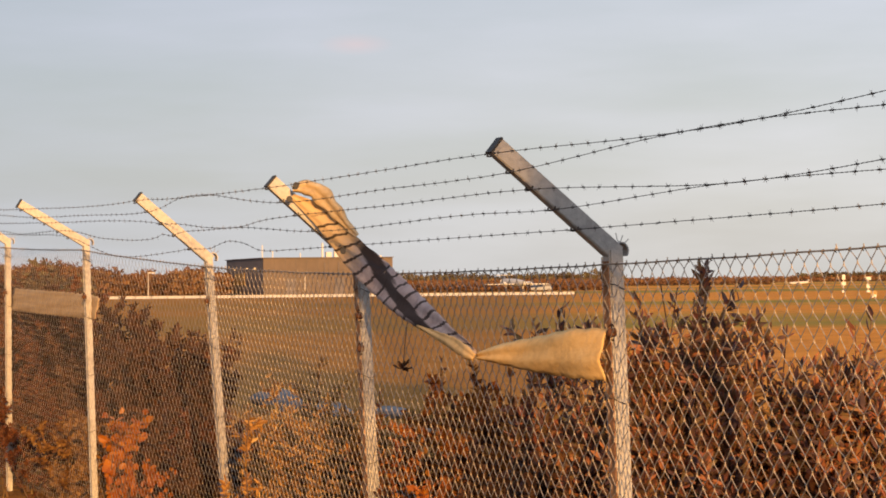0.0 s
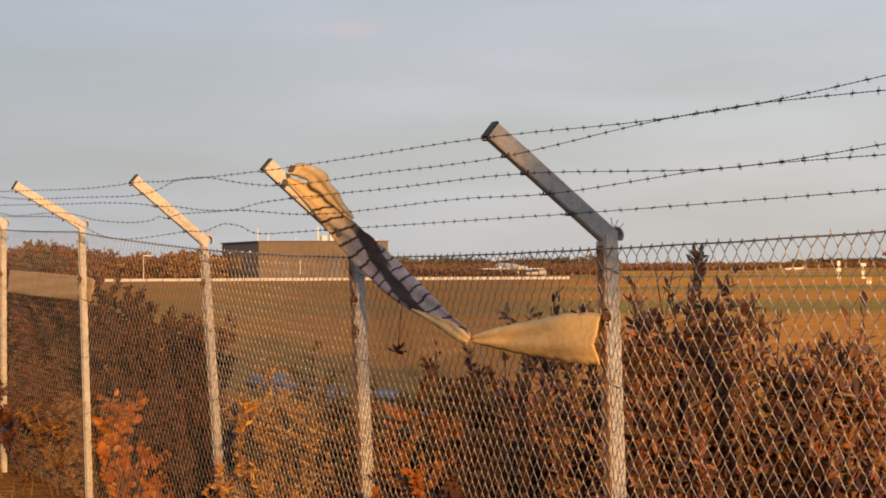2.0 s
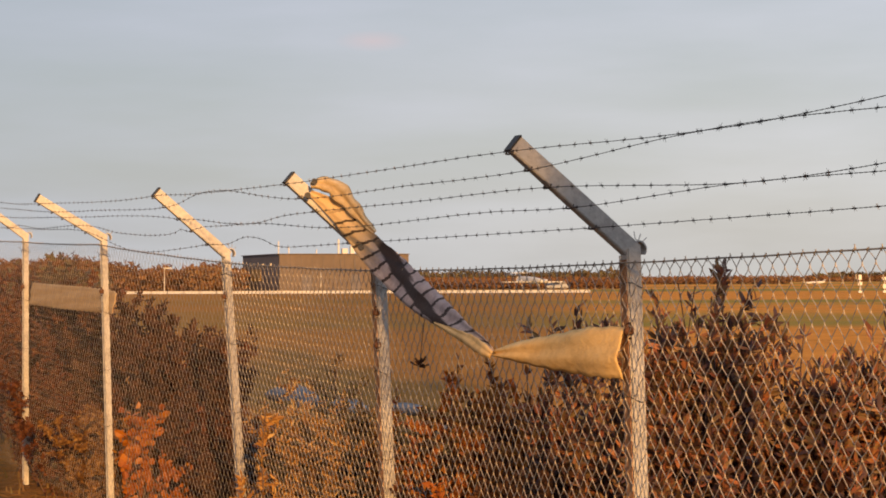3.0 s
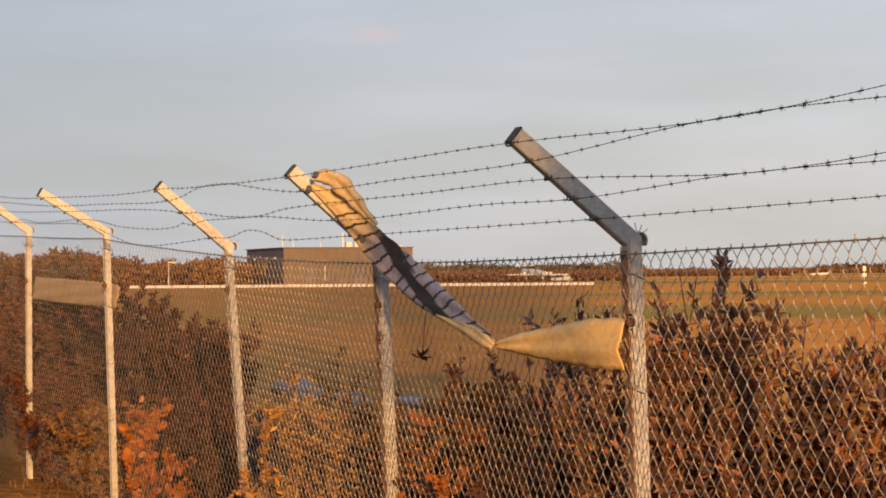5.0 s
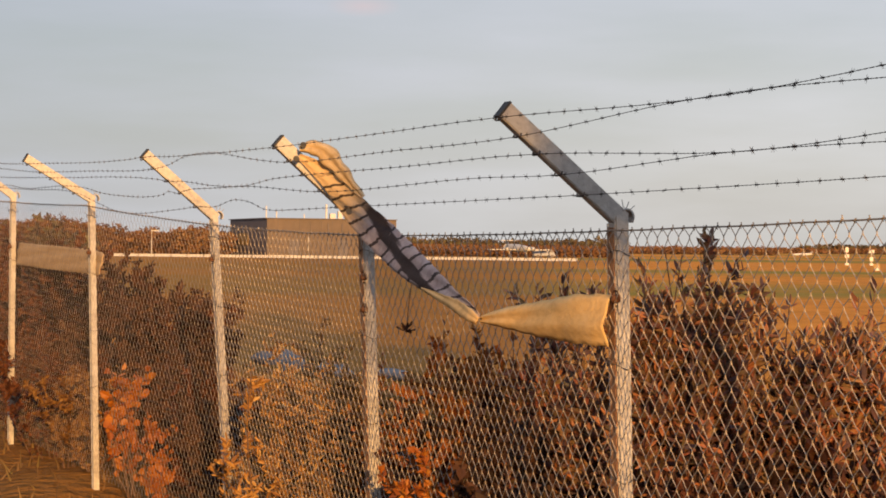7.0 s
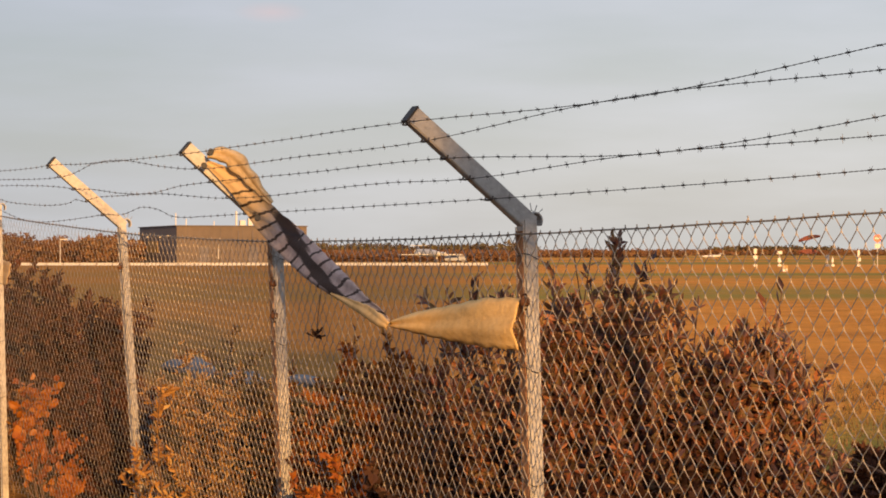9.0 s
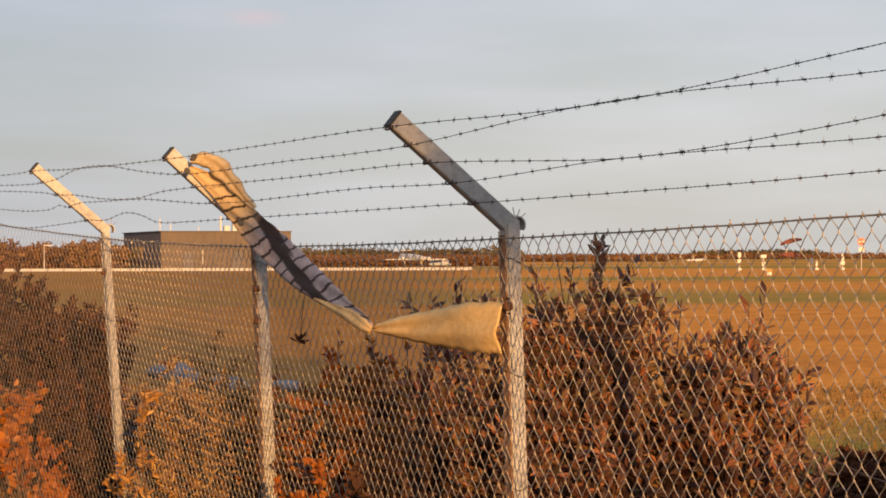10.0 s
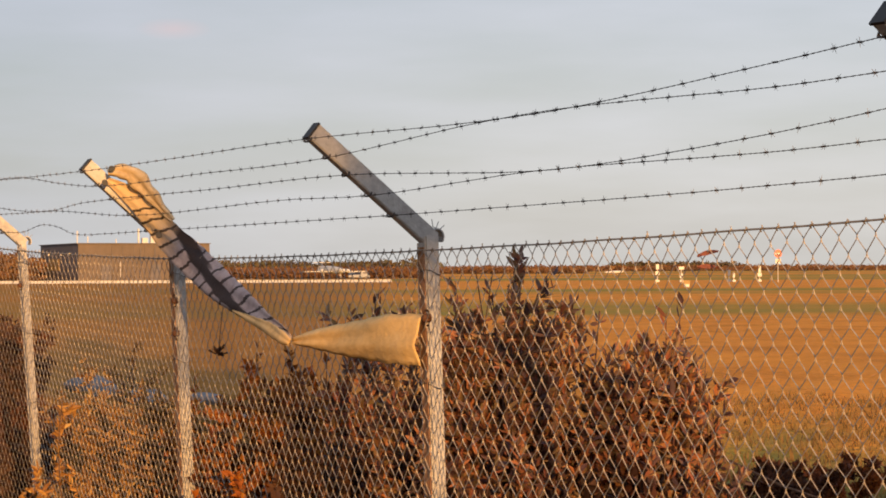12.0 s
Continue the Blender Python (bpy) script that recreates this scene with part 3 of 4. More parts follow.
def barbed_strand(k):
    knots = []
    for i in range(len(POSTS)):
        p = arm_point(i, strand_place(i, k))
        knots.append(p)
        if i + 1 < len(POSTS):
            q = arm_point(i + 1, strand_place(i + 1, k))
            for t, dz in KINKS.get(i, {}).get(k, [(0.5, -0.001)]):
                knots.append(p.lerp(q, t) + Vector((0, 0, dz)))
    pts = np.array([tuple(p) for p in knots])
    # a smooth curve through the knots
    fine = []
    for j in range(len(pts) - 1):
        p0, p1, p2, p3 = pts[max(j - 1, 0)], pts[j], pts[j + 1], pts[min(j + 2, len(pts) - 1)]
        l01, l12, l23 = (np.linalg.norm(p1 - p0) + 1e-6), np.linalg.norm(p2 - p1), (np.linalg.norm(p3 - p2) + 1e-6)
        m1 = ((p1 - p0) / l01 + (p2 - p1) / l12) / 2 * l12
        m2 = ((p2 - p1) / l12 + (p3 - p2) / l23) / 2 * l12
        for t in np.arange(0, 1, 0.012 / l12):
            fine.append((2 * t**3 - 3 * t**2 + 1) * p1 + (t**3 - 2 * t**2 + t) * m1 + (3 * t**2 - 2 * t**3) * p2 + (t**3 - t**2) * m2)
    fine = np.array(fine)
    rng = np.random.default_rng(7 + k)
    n = len(fine)
    drift = np.cumsum(rng.normal(0, 0.0006, (n, 3)), axis=0)
    ramp = np.linspace(0, 1, n)[:, None]
    fine = fine + (drift - drift[-1] * ramp) * 0.15
    root = thing("barbed_wire", "dull strand of twisted barbed wire strung between the arms", "barbed wire", "strands of barbed wire", tuple(fine[0]))
    org = fine[0]
    ph = np.arange(n) * 2 * np.pi * 0.012 / 0.05
    for q in (0, np.pi):
        s = Soup()
        s.tube(fine - org + 0.001 * np.stack([np.cos(ph + q) * 0.4, np.cos(ph + q) * 0, np.sin(ph + q)], 1), 0.0008, 4)
        part("line_wire", s, root, "", BARB)
    step = 10
    for j in range(5 + k, n - 2, step):
        c = fine[j] - org
        s = Soup()
        g = rng.normal(0, 1, 3) * 0.3
        for v in (np.array([0.35, 0.25, 1.0]), np.array([-0.5, -0.2, 0.8])):
            v = (v + g) / np.linalg.norm(v + g) * rng.uniform(0.009, 0.014)
            s.tube([c - v, c, c + v], [0.0005, 0.0011, 0.0005], 3)
        s.tube([c - np.array([0.004, -0.008, 0]), c + np.array([0.004, -0.008, 0])], 0.0026, 5)
        part("barb", s, root, "", BARB)


for k in range(5):
    barbed_strand(k)


# ---- plants ----
LEAVES = {
    "long": [(0, 0, 0), (0.16, 0.3, 0.05), (0.13, 0.7, 0.06), (0, 1, 0), (-0.13, 0.7, 0.06), (-0.16, 0.3, 0.05)],
    "round": [(0, 0, 0), (0.36, 0.25, 0.08), (0.34, 0.66, 0.1), (0, 1, -0.02), (-0.34, 0.66, 0.1), (-0.36, 0.25, 0.08)],
    "small": [(0, 0, 0), (0.27, 0.4, 0.1), (0, 1, 0), (-0.27, 0.4, 0.1)],
}


def shrub(name, label, x, y, stems, tall, spread, leaf_mat, shape="small", leaf=0.04, leaves=60, upright=0.8, seed=1, group="", low=0.15, twigs=5, category="shrub"):
    """Stems that rise from one foot, with side twigs, and leaves along them."""
    rng = np.random.default_rng(seed)
    z0 = float(height(x, y)) - 0.04
    root = thing(name, label, category, group, (x, y, z0))
    wood, crown = Soup(), Soup()
    shp = np.array(LEAVES[shape])
    face = [(0, 1, 2, 3), (0, 3, 4, 5)] if len(shp) == 6 else [(0, 1, 2), (0, 2, 3)]
    for k in range(stems):
        a, far = rng.uniform(0, 2 * np.pi), rng.uniform(0.1, 1) ** 0.6
        hgt = tall * rng.uniform(0.74, 1.0) * (1 - 0.15 * far)
        foot = np.array([math.cos(a), math.sin(a), 0]) * 0.25 * spread * far
        tip = np.array([math.cos(a), math.sin(a), 0]) * spread * far + np.array([0, 0, hgt])
        bend = rng.normal(0, 0.06, 3) * hgt
        t = np.linspace(0, 1, 8)[:, None]
        path = foot + (tip - foot) * t + bend * np.sin(np.pi * t) + rng.normal(0, 0.008, (8, 3))
        path[:, :2] += (tip - foot)[None, :2] * (t**2 - t) * upright
        wood.tube(path, np.linspace(0.006, 0.0015, 8) * (0.6 + 0.4 * tall), 4)
        lines = [(path, 1.0)]
        for q in range(twigs):
            u = rng.uniform(0.25, 0.95)
            j = min(int(u * 7), 6)
            p = path[j] + (path[j + 1] - path[j]) * (u * 7 - j)
            v = rng.normal(0, 1, 3)
            v[2] = abs(v[2]) * 0.8 + upright
            v *= tall * rng.uniform(0.07, 0.2) * (1.15 - u * 0.5) / np.linalg.norm(v)
            tw = p + v * np.linspace(0, 1, 4)[:, None] + rng.normal(0, 0.006, (4, 3))
            wood.tube(tw, [0.003, 0.0024, 0.0018, 0.001], 3)
            lines.append((tw, 0.55))
        for line, share in lines:
            m = len(line) - 1
            for q in range(int(leaves * share)):
                u = rng.uniform(low if share == 1.0 else 0.1, 1.0)
                j = min(int(u * m), m - 1)
                p = line[j] + (line[j + 1] - line[j]) * (u * m - j)
                axis = line[j + 1] - line[j]
                axis = axis / (np.linalg.norm(axis) + 1e-9)
                v = axis * upright + rng.normal(0, 0.75, 3)
                v /= np.linalg.norm(v)
                side = np.cross(v, rng.normal(0, 1, 3))
                side /= np.linalg.norm(side) + 1e-9
                up = np.cross(side, v)
                sz = leaf * rng.uniform(0.6, 1.25)
                pts = p + sz * (shp[:, :1] * side + shp[:, 1:2] * v + shp[:, 2:] * up * rng.uniform(-1.5, 2.5))
                crown.add([tuple(c) for c in pts], face)
    tagged(part("wood", wood, root, "", TWIG), kind="stuff")
    tagged(part("foliage", crown, root, "", leaf_mat), kind="stuff")
    return root


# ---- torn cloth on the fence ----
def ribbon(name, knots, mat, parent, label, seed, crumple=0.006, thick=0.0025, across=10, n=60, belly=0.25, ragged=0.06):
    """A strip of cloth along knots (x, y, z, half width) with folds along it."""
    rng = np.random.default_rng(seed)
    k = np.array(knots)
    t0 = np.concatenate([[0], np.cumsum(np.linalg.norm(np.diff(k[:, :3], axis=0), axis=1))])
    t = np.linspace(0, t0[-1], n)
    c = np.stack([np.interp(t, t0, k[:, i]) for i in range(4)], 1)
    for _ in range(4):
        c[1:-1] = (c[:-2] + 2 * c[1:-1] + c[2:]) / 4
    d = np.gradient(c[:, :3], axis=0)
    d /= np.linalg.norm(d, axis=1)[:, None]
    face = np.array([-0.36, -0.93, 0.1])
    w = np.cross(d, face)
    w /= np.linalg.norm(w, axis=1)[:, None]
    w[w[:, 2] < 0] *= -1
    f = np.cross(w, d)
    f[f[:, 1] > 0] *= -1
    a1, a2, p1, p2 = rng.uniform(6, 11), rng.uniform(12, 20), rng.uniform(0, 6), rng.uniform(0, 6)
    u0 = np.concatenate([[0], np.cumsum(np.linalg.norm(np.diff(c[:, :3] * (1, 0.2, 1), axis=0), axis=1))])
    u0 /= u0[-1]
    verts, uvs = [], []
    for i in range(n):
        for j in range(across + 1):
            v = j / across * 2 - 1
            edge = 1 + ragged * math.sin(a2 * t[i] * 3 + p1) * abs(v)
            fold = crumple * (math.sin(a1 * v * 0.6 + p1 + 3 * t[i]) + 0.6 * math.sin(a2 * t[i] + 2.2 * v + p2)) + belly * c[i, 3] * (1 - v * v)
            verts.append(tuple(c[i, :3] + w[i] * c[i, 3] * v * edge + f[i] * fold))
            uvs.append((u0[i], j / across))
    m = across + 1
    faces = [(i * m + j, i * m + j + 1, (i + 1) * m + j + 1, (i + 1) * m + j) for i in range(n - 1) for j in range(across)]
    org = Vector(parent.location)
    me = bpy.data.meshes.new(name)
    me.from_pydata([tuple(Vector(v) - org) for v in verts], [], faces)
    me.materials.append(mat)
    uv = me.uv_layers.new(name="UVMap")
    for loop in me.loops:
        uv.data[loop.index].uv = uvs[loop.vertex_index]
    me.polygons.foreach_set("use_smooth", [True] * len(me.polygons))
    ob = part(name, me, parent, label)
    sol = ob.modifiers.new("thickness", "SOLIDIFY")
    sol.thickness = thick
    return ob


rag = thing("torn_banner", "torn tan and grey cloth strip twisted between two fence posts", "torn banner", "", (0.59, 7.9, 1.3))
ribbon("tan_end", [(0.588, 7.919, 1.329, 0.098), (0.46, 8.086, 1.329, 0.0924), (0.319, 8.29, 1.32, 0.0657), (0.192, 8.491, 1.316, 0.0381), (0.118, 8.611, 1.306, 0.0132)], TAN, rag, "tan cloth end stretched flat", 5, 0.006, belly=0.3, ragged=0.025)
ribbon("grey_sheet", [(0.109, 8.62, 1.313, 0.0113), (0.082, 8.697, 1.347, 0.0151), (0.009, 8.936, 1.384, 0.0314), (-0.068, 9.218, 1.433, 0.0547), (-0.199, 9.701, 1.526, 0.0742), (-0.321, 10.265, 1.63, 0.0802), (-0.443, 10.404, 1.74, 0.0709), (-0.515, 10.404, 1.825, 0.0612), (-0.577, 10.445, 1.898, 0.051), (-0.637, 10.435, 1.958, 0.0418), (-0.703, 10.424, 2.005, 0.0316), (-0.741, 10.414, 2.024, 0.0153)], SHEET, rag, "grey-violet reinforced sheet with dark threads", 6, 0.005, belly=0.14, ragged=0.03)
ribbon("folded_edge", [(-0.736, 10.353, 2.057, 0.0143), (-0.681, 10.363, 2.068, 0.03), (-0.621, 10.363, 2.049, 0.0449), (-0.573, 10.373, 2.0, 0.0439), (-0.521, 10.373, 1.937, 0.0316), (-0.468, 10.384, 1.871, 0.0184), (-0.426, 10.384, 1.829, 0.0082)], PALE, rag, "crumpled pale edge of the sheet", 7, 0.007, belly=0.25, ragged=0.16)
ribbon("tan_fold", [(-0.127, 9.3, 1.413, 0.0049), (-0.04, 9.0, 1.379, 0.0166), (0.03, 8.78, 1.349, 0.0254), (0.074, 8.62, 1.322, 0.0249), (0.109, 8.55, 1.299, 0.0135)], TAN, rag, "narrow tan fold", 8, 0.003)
for p in ((-0.714, 10.31, 2.072), (-0.75, 10.36, 2.008), (-0.476, 9.98, 1.75)):
    q = Soup()
    q.tube([Vector(p) - rag.location + Vector((0, 0.004, 0)), Vector(p) - rag.location + Vector((0.0, -0.008, 0.002))], 0.015, 9, True)
    part("eyelet", q, rag, "dark rusted eyelet", BLACK)
far_rag = thing("cloth_strip", "weathered beige cloth strip stretched between two fence posts", "torn banner", "", (-2.7, 15.9, 1.5))
ribbon("cloth", [(-2.56, 15.80, 1.43, 0.080), (-2.627, 15.966, 1.445, 0.088), (-3.0, 16.82, 1.46, 0.095), (-3.4, 17.78, 1.475, 0.097), (-3.766, 18.716, 1.49, 0.098)], BOARD, far_rag, "", 9, 0.004, belly=0.04)


# rusty bolts that pin the cloth and the mesh
def bolt(i, z, label):
    x, y, top, reach, rise, lean = POSTS[i]
    n, d = outward(i)
    p = Vector((x, y, z)) + n * (0.033 - math.tan(radians(lean)) * (top - z)) - d * 0.036
    root = thing("rusty_bolt", label, "bolt", "rusty bolts on the posts", p)
    s = Soup()
    s.tube([n * -0.012, n * 0.012, n * 0.02], [0.016, 0.016, 0.008], 8, True)
    part("bolt_head", s, root, "", RUST)
    s = Soup()
    s.tube([n * 0.002 + Vector((0, 0, 0.03 * math.sin(a))) - d * 0.03 * math.cos(a) for a in np.linspace(0, 5.2, 10)], 0.004, 4)
    part("washer", s, root, "", RUST)


for i, z in ((1, 1.41), (2, 1.28), (2, 1.44), (4, 1.52), (5, 1.55), (3, 1.5)):
    bolt(i, z, "rusty bolt with a bent washer on a fence post")

# things caught on the mesh
weed = thing("dried_weed", "dried weed head hanging in the chain-link mesh", "dried plant", "", (-0.201, 9.93, 1.218))
s = Soup()
s.tube([(0, 0, 0.0), (0.006, 0.0, 0.08), (0.02, 0.01, 0.2)], 0.002, 4)
part("stalk", s, weed, "", TWIG)
rng = np.random.default_rng(3)
s = Soup()
for q in range(22):
    v = rng.normal(0, 1, 3)
    v = v / np.linalg.norm(v) * rng.uniform(0.010, 0.032) * np.array([1.3, 1, 0.9])
    s.tube([(0, 0, -0.01), tuple(v * 0.6 + [0, 0, -0.01]), tuple(v + rng.normal(0, 0.008, 3))], [0.0015, 0.003, 0.005], 4)
tagged(part("seed_head", s, weed, "", L_DARK), kind="stuff")
leaf_at = thing("dead_leaf", "curled red-brown dead leaf caught in the mesh", "leaf", "", (1.29, 6.15, 1.602))
for k, (dz, tilt) in enumerate(((0.02, 0.5), (-0.012, 0.0))):
    s = Soup()
    pts = [(0.062 * u - 0.03, 0.012 * math.sin(3 * u) + v * 0.007, dz + 0.03 * tilt * u + v * 0.007 * math.sin(math.pi * u) + 0.006 * abs(v)) for u in np.linspace(0, 1, 7) for v in (-1, 0, 1)]
    s.add(pts, [(i * 3 + j, i * 3 + j + 1, (i + 1) * 3 + j + 1, (i + 1) * 3 + j) for i in range(6) for j in range(2)])
    part("blade", s, leaf_at, "", DEADLEAF)


# ---- plants behind the fence ----
WILLOWS = [(0.80, 9.0, 9, 2.26, 0.10, 3), (0.91, 9.05, 10, 2.3, 0.08, 4), (1.01, 9.0, 9, 2.3, 0.06, 5), (1.17, 9.05, 9, 2.16, 0.07, 6), (1.09, 9.1, 8, 2.06, 0.10, 7), (1.30, 9.1, 8, 1.86, 0.13, 8),
           (1.42, 9.0, 9, 2.06, 0.08, 9), (1.53, 9.05, 9, 2.02, 0.09, 10), (1.70, 9.0, 9, 2.1, 0.08, 11), (1.79, 9.1, 6, 1.96, 0.07, 12), (0.66, 9.4, 8, 2.26, 0.10, 27), (0.50, 9.6, 8, 2.2, 0.10, 29),
           (0.85, 9.2, 12, 1.8, 0.28, 13), (1.12, 9.2, 12, 1.7, 0.30, 14), (1.42, 9.2, 12, 1.7, 0.28, 15), (0.68, 9.5, 12, 1.8, 0.28, 16), (1.62, 9.2, 12, 1.66, 0.24, 17), (1.28, 9.4, 12, 1.66, 0.3, 28), (1.55, 9.15, 10, 1.84, 0.2, 30), (1.74, 9.2, 9, 1.6, 0.2, 31)]
for x, y, n, tall, sp, seed in WILLOWS:
    shrub("willow_shrub", "upright willow shrub with dull purple-brown and olive leaves", x, y, n, tall, sp, L_WILLOW, "long", 0.062, 60, 1.0, seed, "willows behind the fence", 0.2, 8)
for x, tall, seed in ((0.86, 2.26, 41), (0.96, 2.28, 42), (1.10, 2.22, 43), (1.20, 2.2, 44), (1.46, 2.12, 45), (1.75, 2.14, 46), (1.84, 2.02, 47)):
    shrub("willow_shrub", "upright willow shrub with dull purple-brown and olive leaves", x, 8.97, 5, tall, 0.035, L_WILLOW, "long", 0.06, 60, 1.0, seed, "willows behind the fence", 0.3, 7)
for x, tall, seed in ((0.915, 2.4, 35), (1.04, 2.36, 36)):
    shrub("willow_shrub", "thin willow shoot with a few leaves at its tip", x, 9.0, 1, tall, 0.02, L_WILLOW, "long", 0.04, 16, 1.0, seed, "willows behind the fence", 0.4, 3)
# darker leaf colours here partly replace the shade low on the right
for x, y, n, tall, sp, seed in [(0.95, 8.85, 10, 1.45, 0.35, 114), (1.3, 8.7, 10, 1.4, 0.35, 115), (1.65, 8.85, 9, 1.3, 0.3, 116), (0.3, 9.5, 10, 1.55, 0.4, 117), (0.7, 9.1, 9, 1.3, 0.35, 118)]:
    shrub("golden_shrub", "shrub with russet and dark brown leaves, partly darkened for shade", x, y, n, tall, sp, L_DARK if seed > 116 or seed == 115 else L_GOLD if seed % 2 else L_RUSSET, "round", 0.052, 52, 0.5, seed, "golden shrubs behind the fence", 0.15, 9)
for x, y, n, tall, sp, seed in [(0.15, 9.9, 11, 1.84, 0.36, 12), (0.0, 10.6, 12, 1.92, 0.38, 13), (0.05, 9.9, 10, 1.5, 0.34, 18), (-0.14, 11.3, 11, 1.88, 0.36, 19), (0.2, 10.6, 10, 1.78, 0.38, 20)]:
    shrub("orange_shrub", "low shrub with small orange-red autumn leaves", x, y, n, tall, sp, L_ORANGE, "small", 0.047, 75, 0.5, seed, "orange shrubs behind the fence", 0.2, 9)
for x, y, n, tall, sp, seed in [(-0.85, 12.3, 12, 1.75, 0.42, 22), (-0.95, 13.4, 12, 1.75, 0.42, 23), (-0.58, 11.9, 10, 1.6, 0.42, 24), (-0.72, 12.6, 12, 1.6, 0.42, 25), (-1.1, 13.2, 10, 1.2, 0.35, 26)]:
    shrub("golden_shrub", "shrub with long golden-brown leaves", x, y, n, tall, sp, L_STRAW, "long", 0.058, 48, 0.6, seed, "golden shrubs behind the fence", 0.2, 8)
for x, y, n, tall, sp, seed in [(0.3, 10.9, 12, 1.72, 0.4, 131), (0.5, 10.3, 12, 1.66, 0.4, 132), (0.02, 11.6, 12, 1.7, 0.4, 133)]:
    shrub("russet_shrub", "dense low shrub with dull russet leaves behind the fence", x, y, n, tall, sp, L_RUSSET, "small", 0.05, 80, 0.5, seed, "russet shrubs behind the fence", 0.1, 9)
for x, y, tall, seed in ((1.78, 9.1, 1.4, 37), (1.9, 9.3, 1.25, 38), (2.02, 9.5, 1.1, 39)):
    shrub("tall_grass", "tuft of dry grey-brown grass beside the willows", x, y, 26, tall, 0.2, L_HAY, "long", 0.1, 10, 2.2, seed, "tufts of tall grass", 0.3, 2, "grass tuft")
shrub("birch_sapling", "birch sapling with bright orange round leaves", -2.27, 15.6, 5, 1.2, 0.28, L_BIRCH, "round", 0.065, 15, 0.6, 31, "birch saplings", 0.2, 7)
shrub("birch_sapling", "birch sapling with bright orange round leaves", -2.10, 15.2, 5, 0.92, 0.28, L_BIRCH, "round", 0.06, 15, 0.6, 32, "birch saplings", 0.2, 6)
for q, (x, y, n, tall, sp, seed) in enumerate([(-2.25, 17.2, 14, 1.72, 0.6, 41), (-2.2, 17.8, 13, 1.46, 0.5, 42), (-2.9, 18.6, 14, 1.89, 0.6, 43), (-3.6, 20.0, 14, 1.98, 0.7, 44), (-2.5, 20.0, 14, 1.72, 0.7, 45), (-4.4, 21.8, 14, 2.06, 0.7, 46), (-2.0, 16.2, 12, 1.3, 0.45, 47), (-1.75, 15.6, 12, 1.2, 0.4, 48), (-4.0, 22.5, 14, 1.89, 0.8, 49), (-5.2, 24.0, 14, 2.24, 0.8, 50)]):
    shrub("dark_shrub", "dense shrub with dark russet and brown leaves", x, y, n, tall, sp, L_RUSSET if q % 2 else L_DARK, "small", 0.065, 85, 0.5, seed, "dark shrubs along the fence", 0.05, 10)
for q, (x, y, n, tall, sp, seed) in enumerate([(-3.35, 18.0, 11, 1.05, 0.5, 51), (-3.0, 17.2, 10, 0.95, 0.4, 52), (-3.9, 19.4, 10, 1.2, 0.5, 53), (-2.7, 16.7, 10, 0.9, 0.35, 54), (-3.6, 18.6, 10, 1.1, 0.5, 55)]):
    shrub("orange_shrub", "low shrub with small orange-brown autumn leaves", x, y, n, tall, sp, L_GOLD if q % 2 else L_RUSSET, "small", 0.046, 62, 0.4, seed, "orange shrubs behind the fence", 0.1, 9)
shrub("alder_shrub", "leafy yellow-green shrub on the verge", -4.35, 17.6, 9, 2.0, 0.4, L_STRAW, "round", 0.07, 60, 0.5, 61, "", 0.1, 9)


def grass(name, label, count, x0, x1, y0, y1, hgt, seed):
    rng = np.random.default_rng(seed)
    s = Soup()
    for _ in range(count):
        y = y0 + (y1 - y0) * rng.random() ** 1.3
        x = rng.uniform(x0, x1) * y / y1
        if x < -1.5 and y < 22 and rng.random() < 0.85:
            continue
        z = float(height(x, y)) - 0.02
        h = hgt * rng.uniform(0.5, 1.4)
        a = rng.uniform(0, 6.28)
        w = 0.006 + 0.00035 * y
        bx, by = math.cos(a) * w, math.sin(a) * w
        lx, ly = rng.normal(0, 0.35 * h), rng.normal(0, 0.35 * h)
        s.add([(x - bx, y - by, z), (x + bx, y + by, z), (x + lx, y + ly, z + h)], [(0, 1, 2)])
    ob = new(name, s.mesh(name, GRASSBLADE))
    tagged(ob, label, "grass", kind="stuff")


grass("rough_grass", "rough dry autumn grass behind the fence", 30000, -9, 14, 8, 34, 0.12, 71)
grass("verge_grass", "short dry grass along the foot of the fence", 2200, -7.5, 2.5, 9, 22, 0.06, 72)


for q, (x, y, n, tall, sp, seed) in enumerate([(0.6, 9.9, 12, 1.25, 0.45, 301), (1.1, 9.6, 12, 1.3, 0.45, 302), (1.6, 9.6, 12, 1.2, 0.45, 303), (2.1, 9.7, 10, 1.0, 0.4, 304), (0.1, 10.6, 12, 1.3, 0.45, 305), (-0.35, 11.9, 12, 1.35, 0.5, 306), (-0.9, 13.6, 12, 1.4, 0.5, 307), (-1.55, 15.0, 12, 1.1, 0.45, 308),
                                                  (2.4, 11.0, 10, 0.9, 0.5, 309), (2.9, 12.5, 10, 0.8, 0.5, 310), (3.0, 15.0, 12, 0.75, 0.6, 311), (3.7, 16.5, 12, 0.7, 0.7, 312), (4.4, 17.5, 12, 0.7, 0.7, 313), (5.1, 19.0, 12, 0.7, 0.8, 314), (4.0, 14.8, 12, 0.55, 0.6, 315)]):
    shrub("bilberry_scrub", "low dense dark red-brown scrub", x, y, n, tall * (0.8 if y > 14 and x > 0 else 1), sp, L_DARK if q % 2 and x < 2.5 else L_RUSSET, "small", 0.055, 75, 0.4, seed, "undergrowth behind the fence", 0.0, 10)

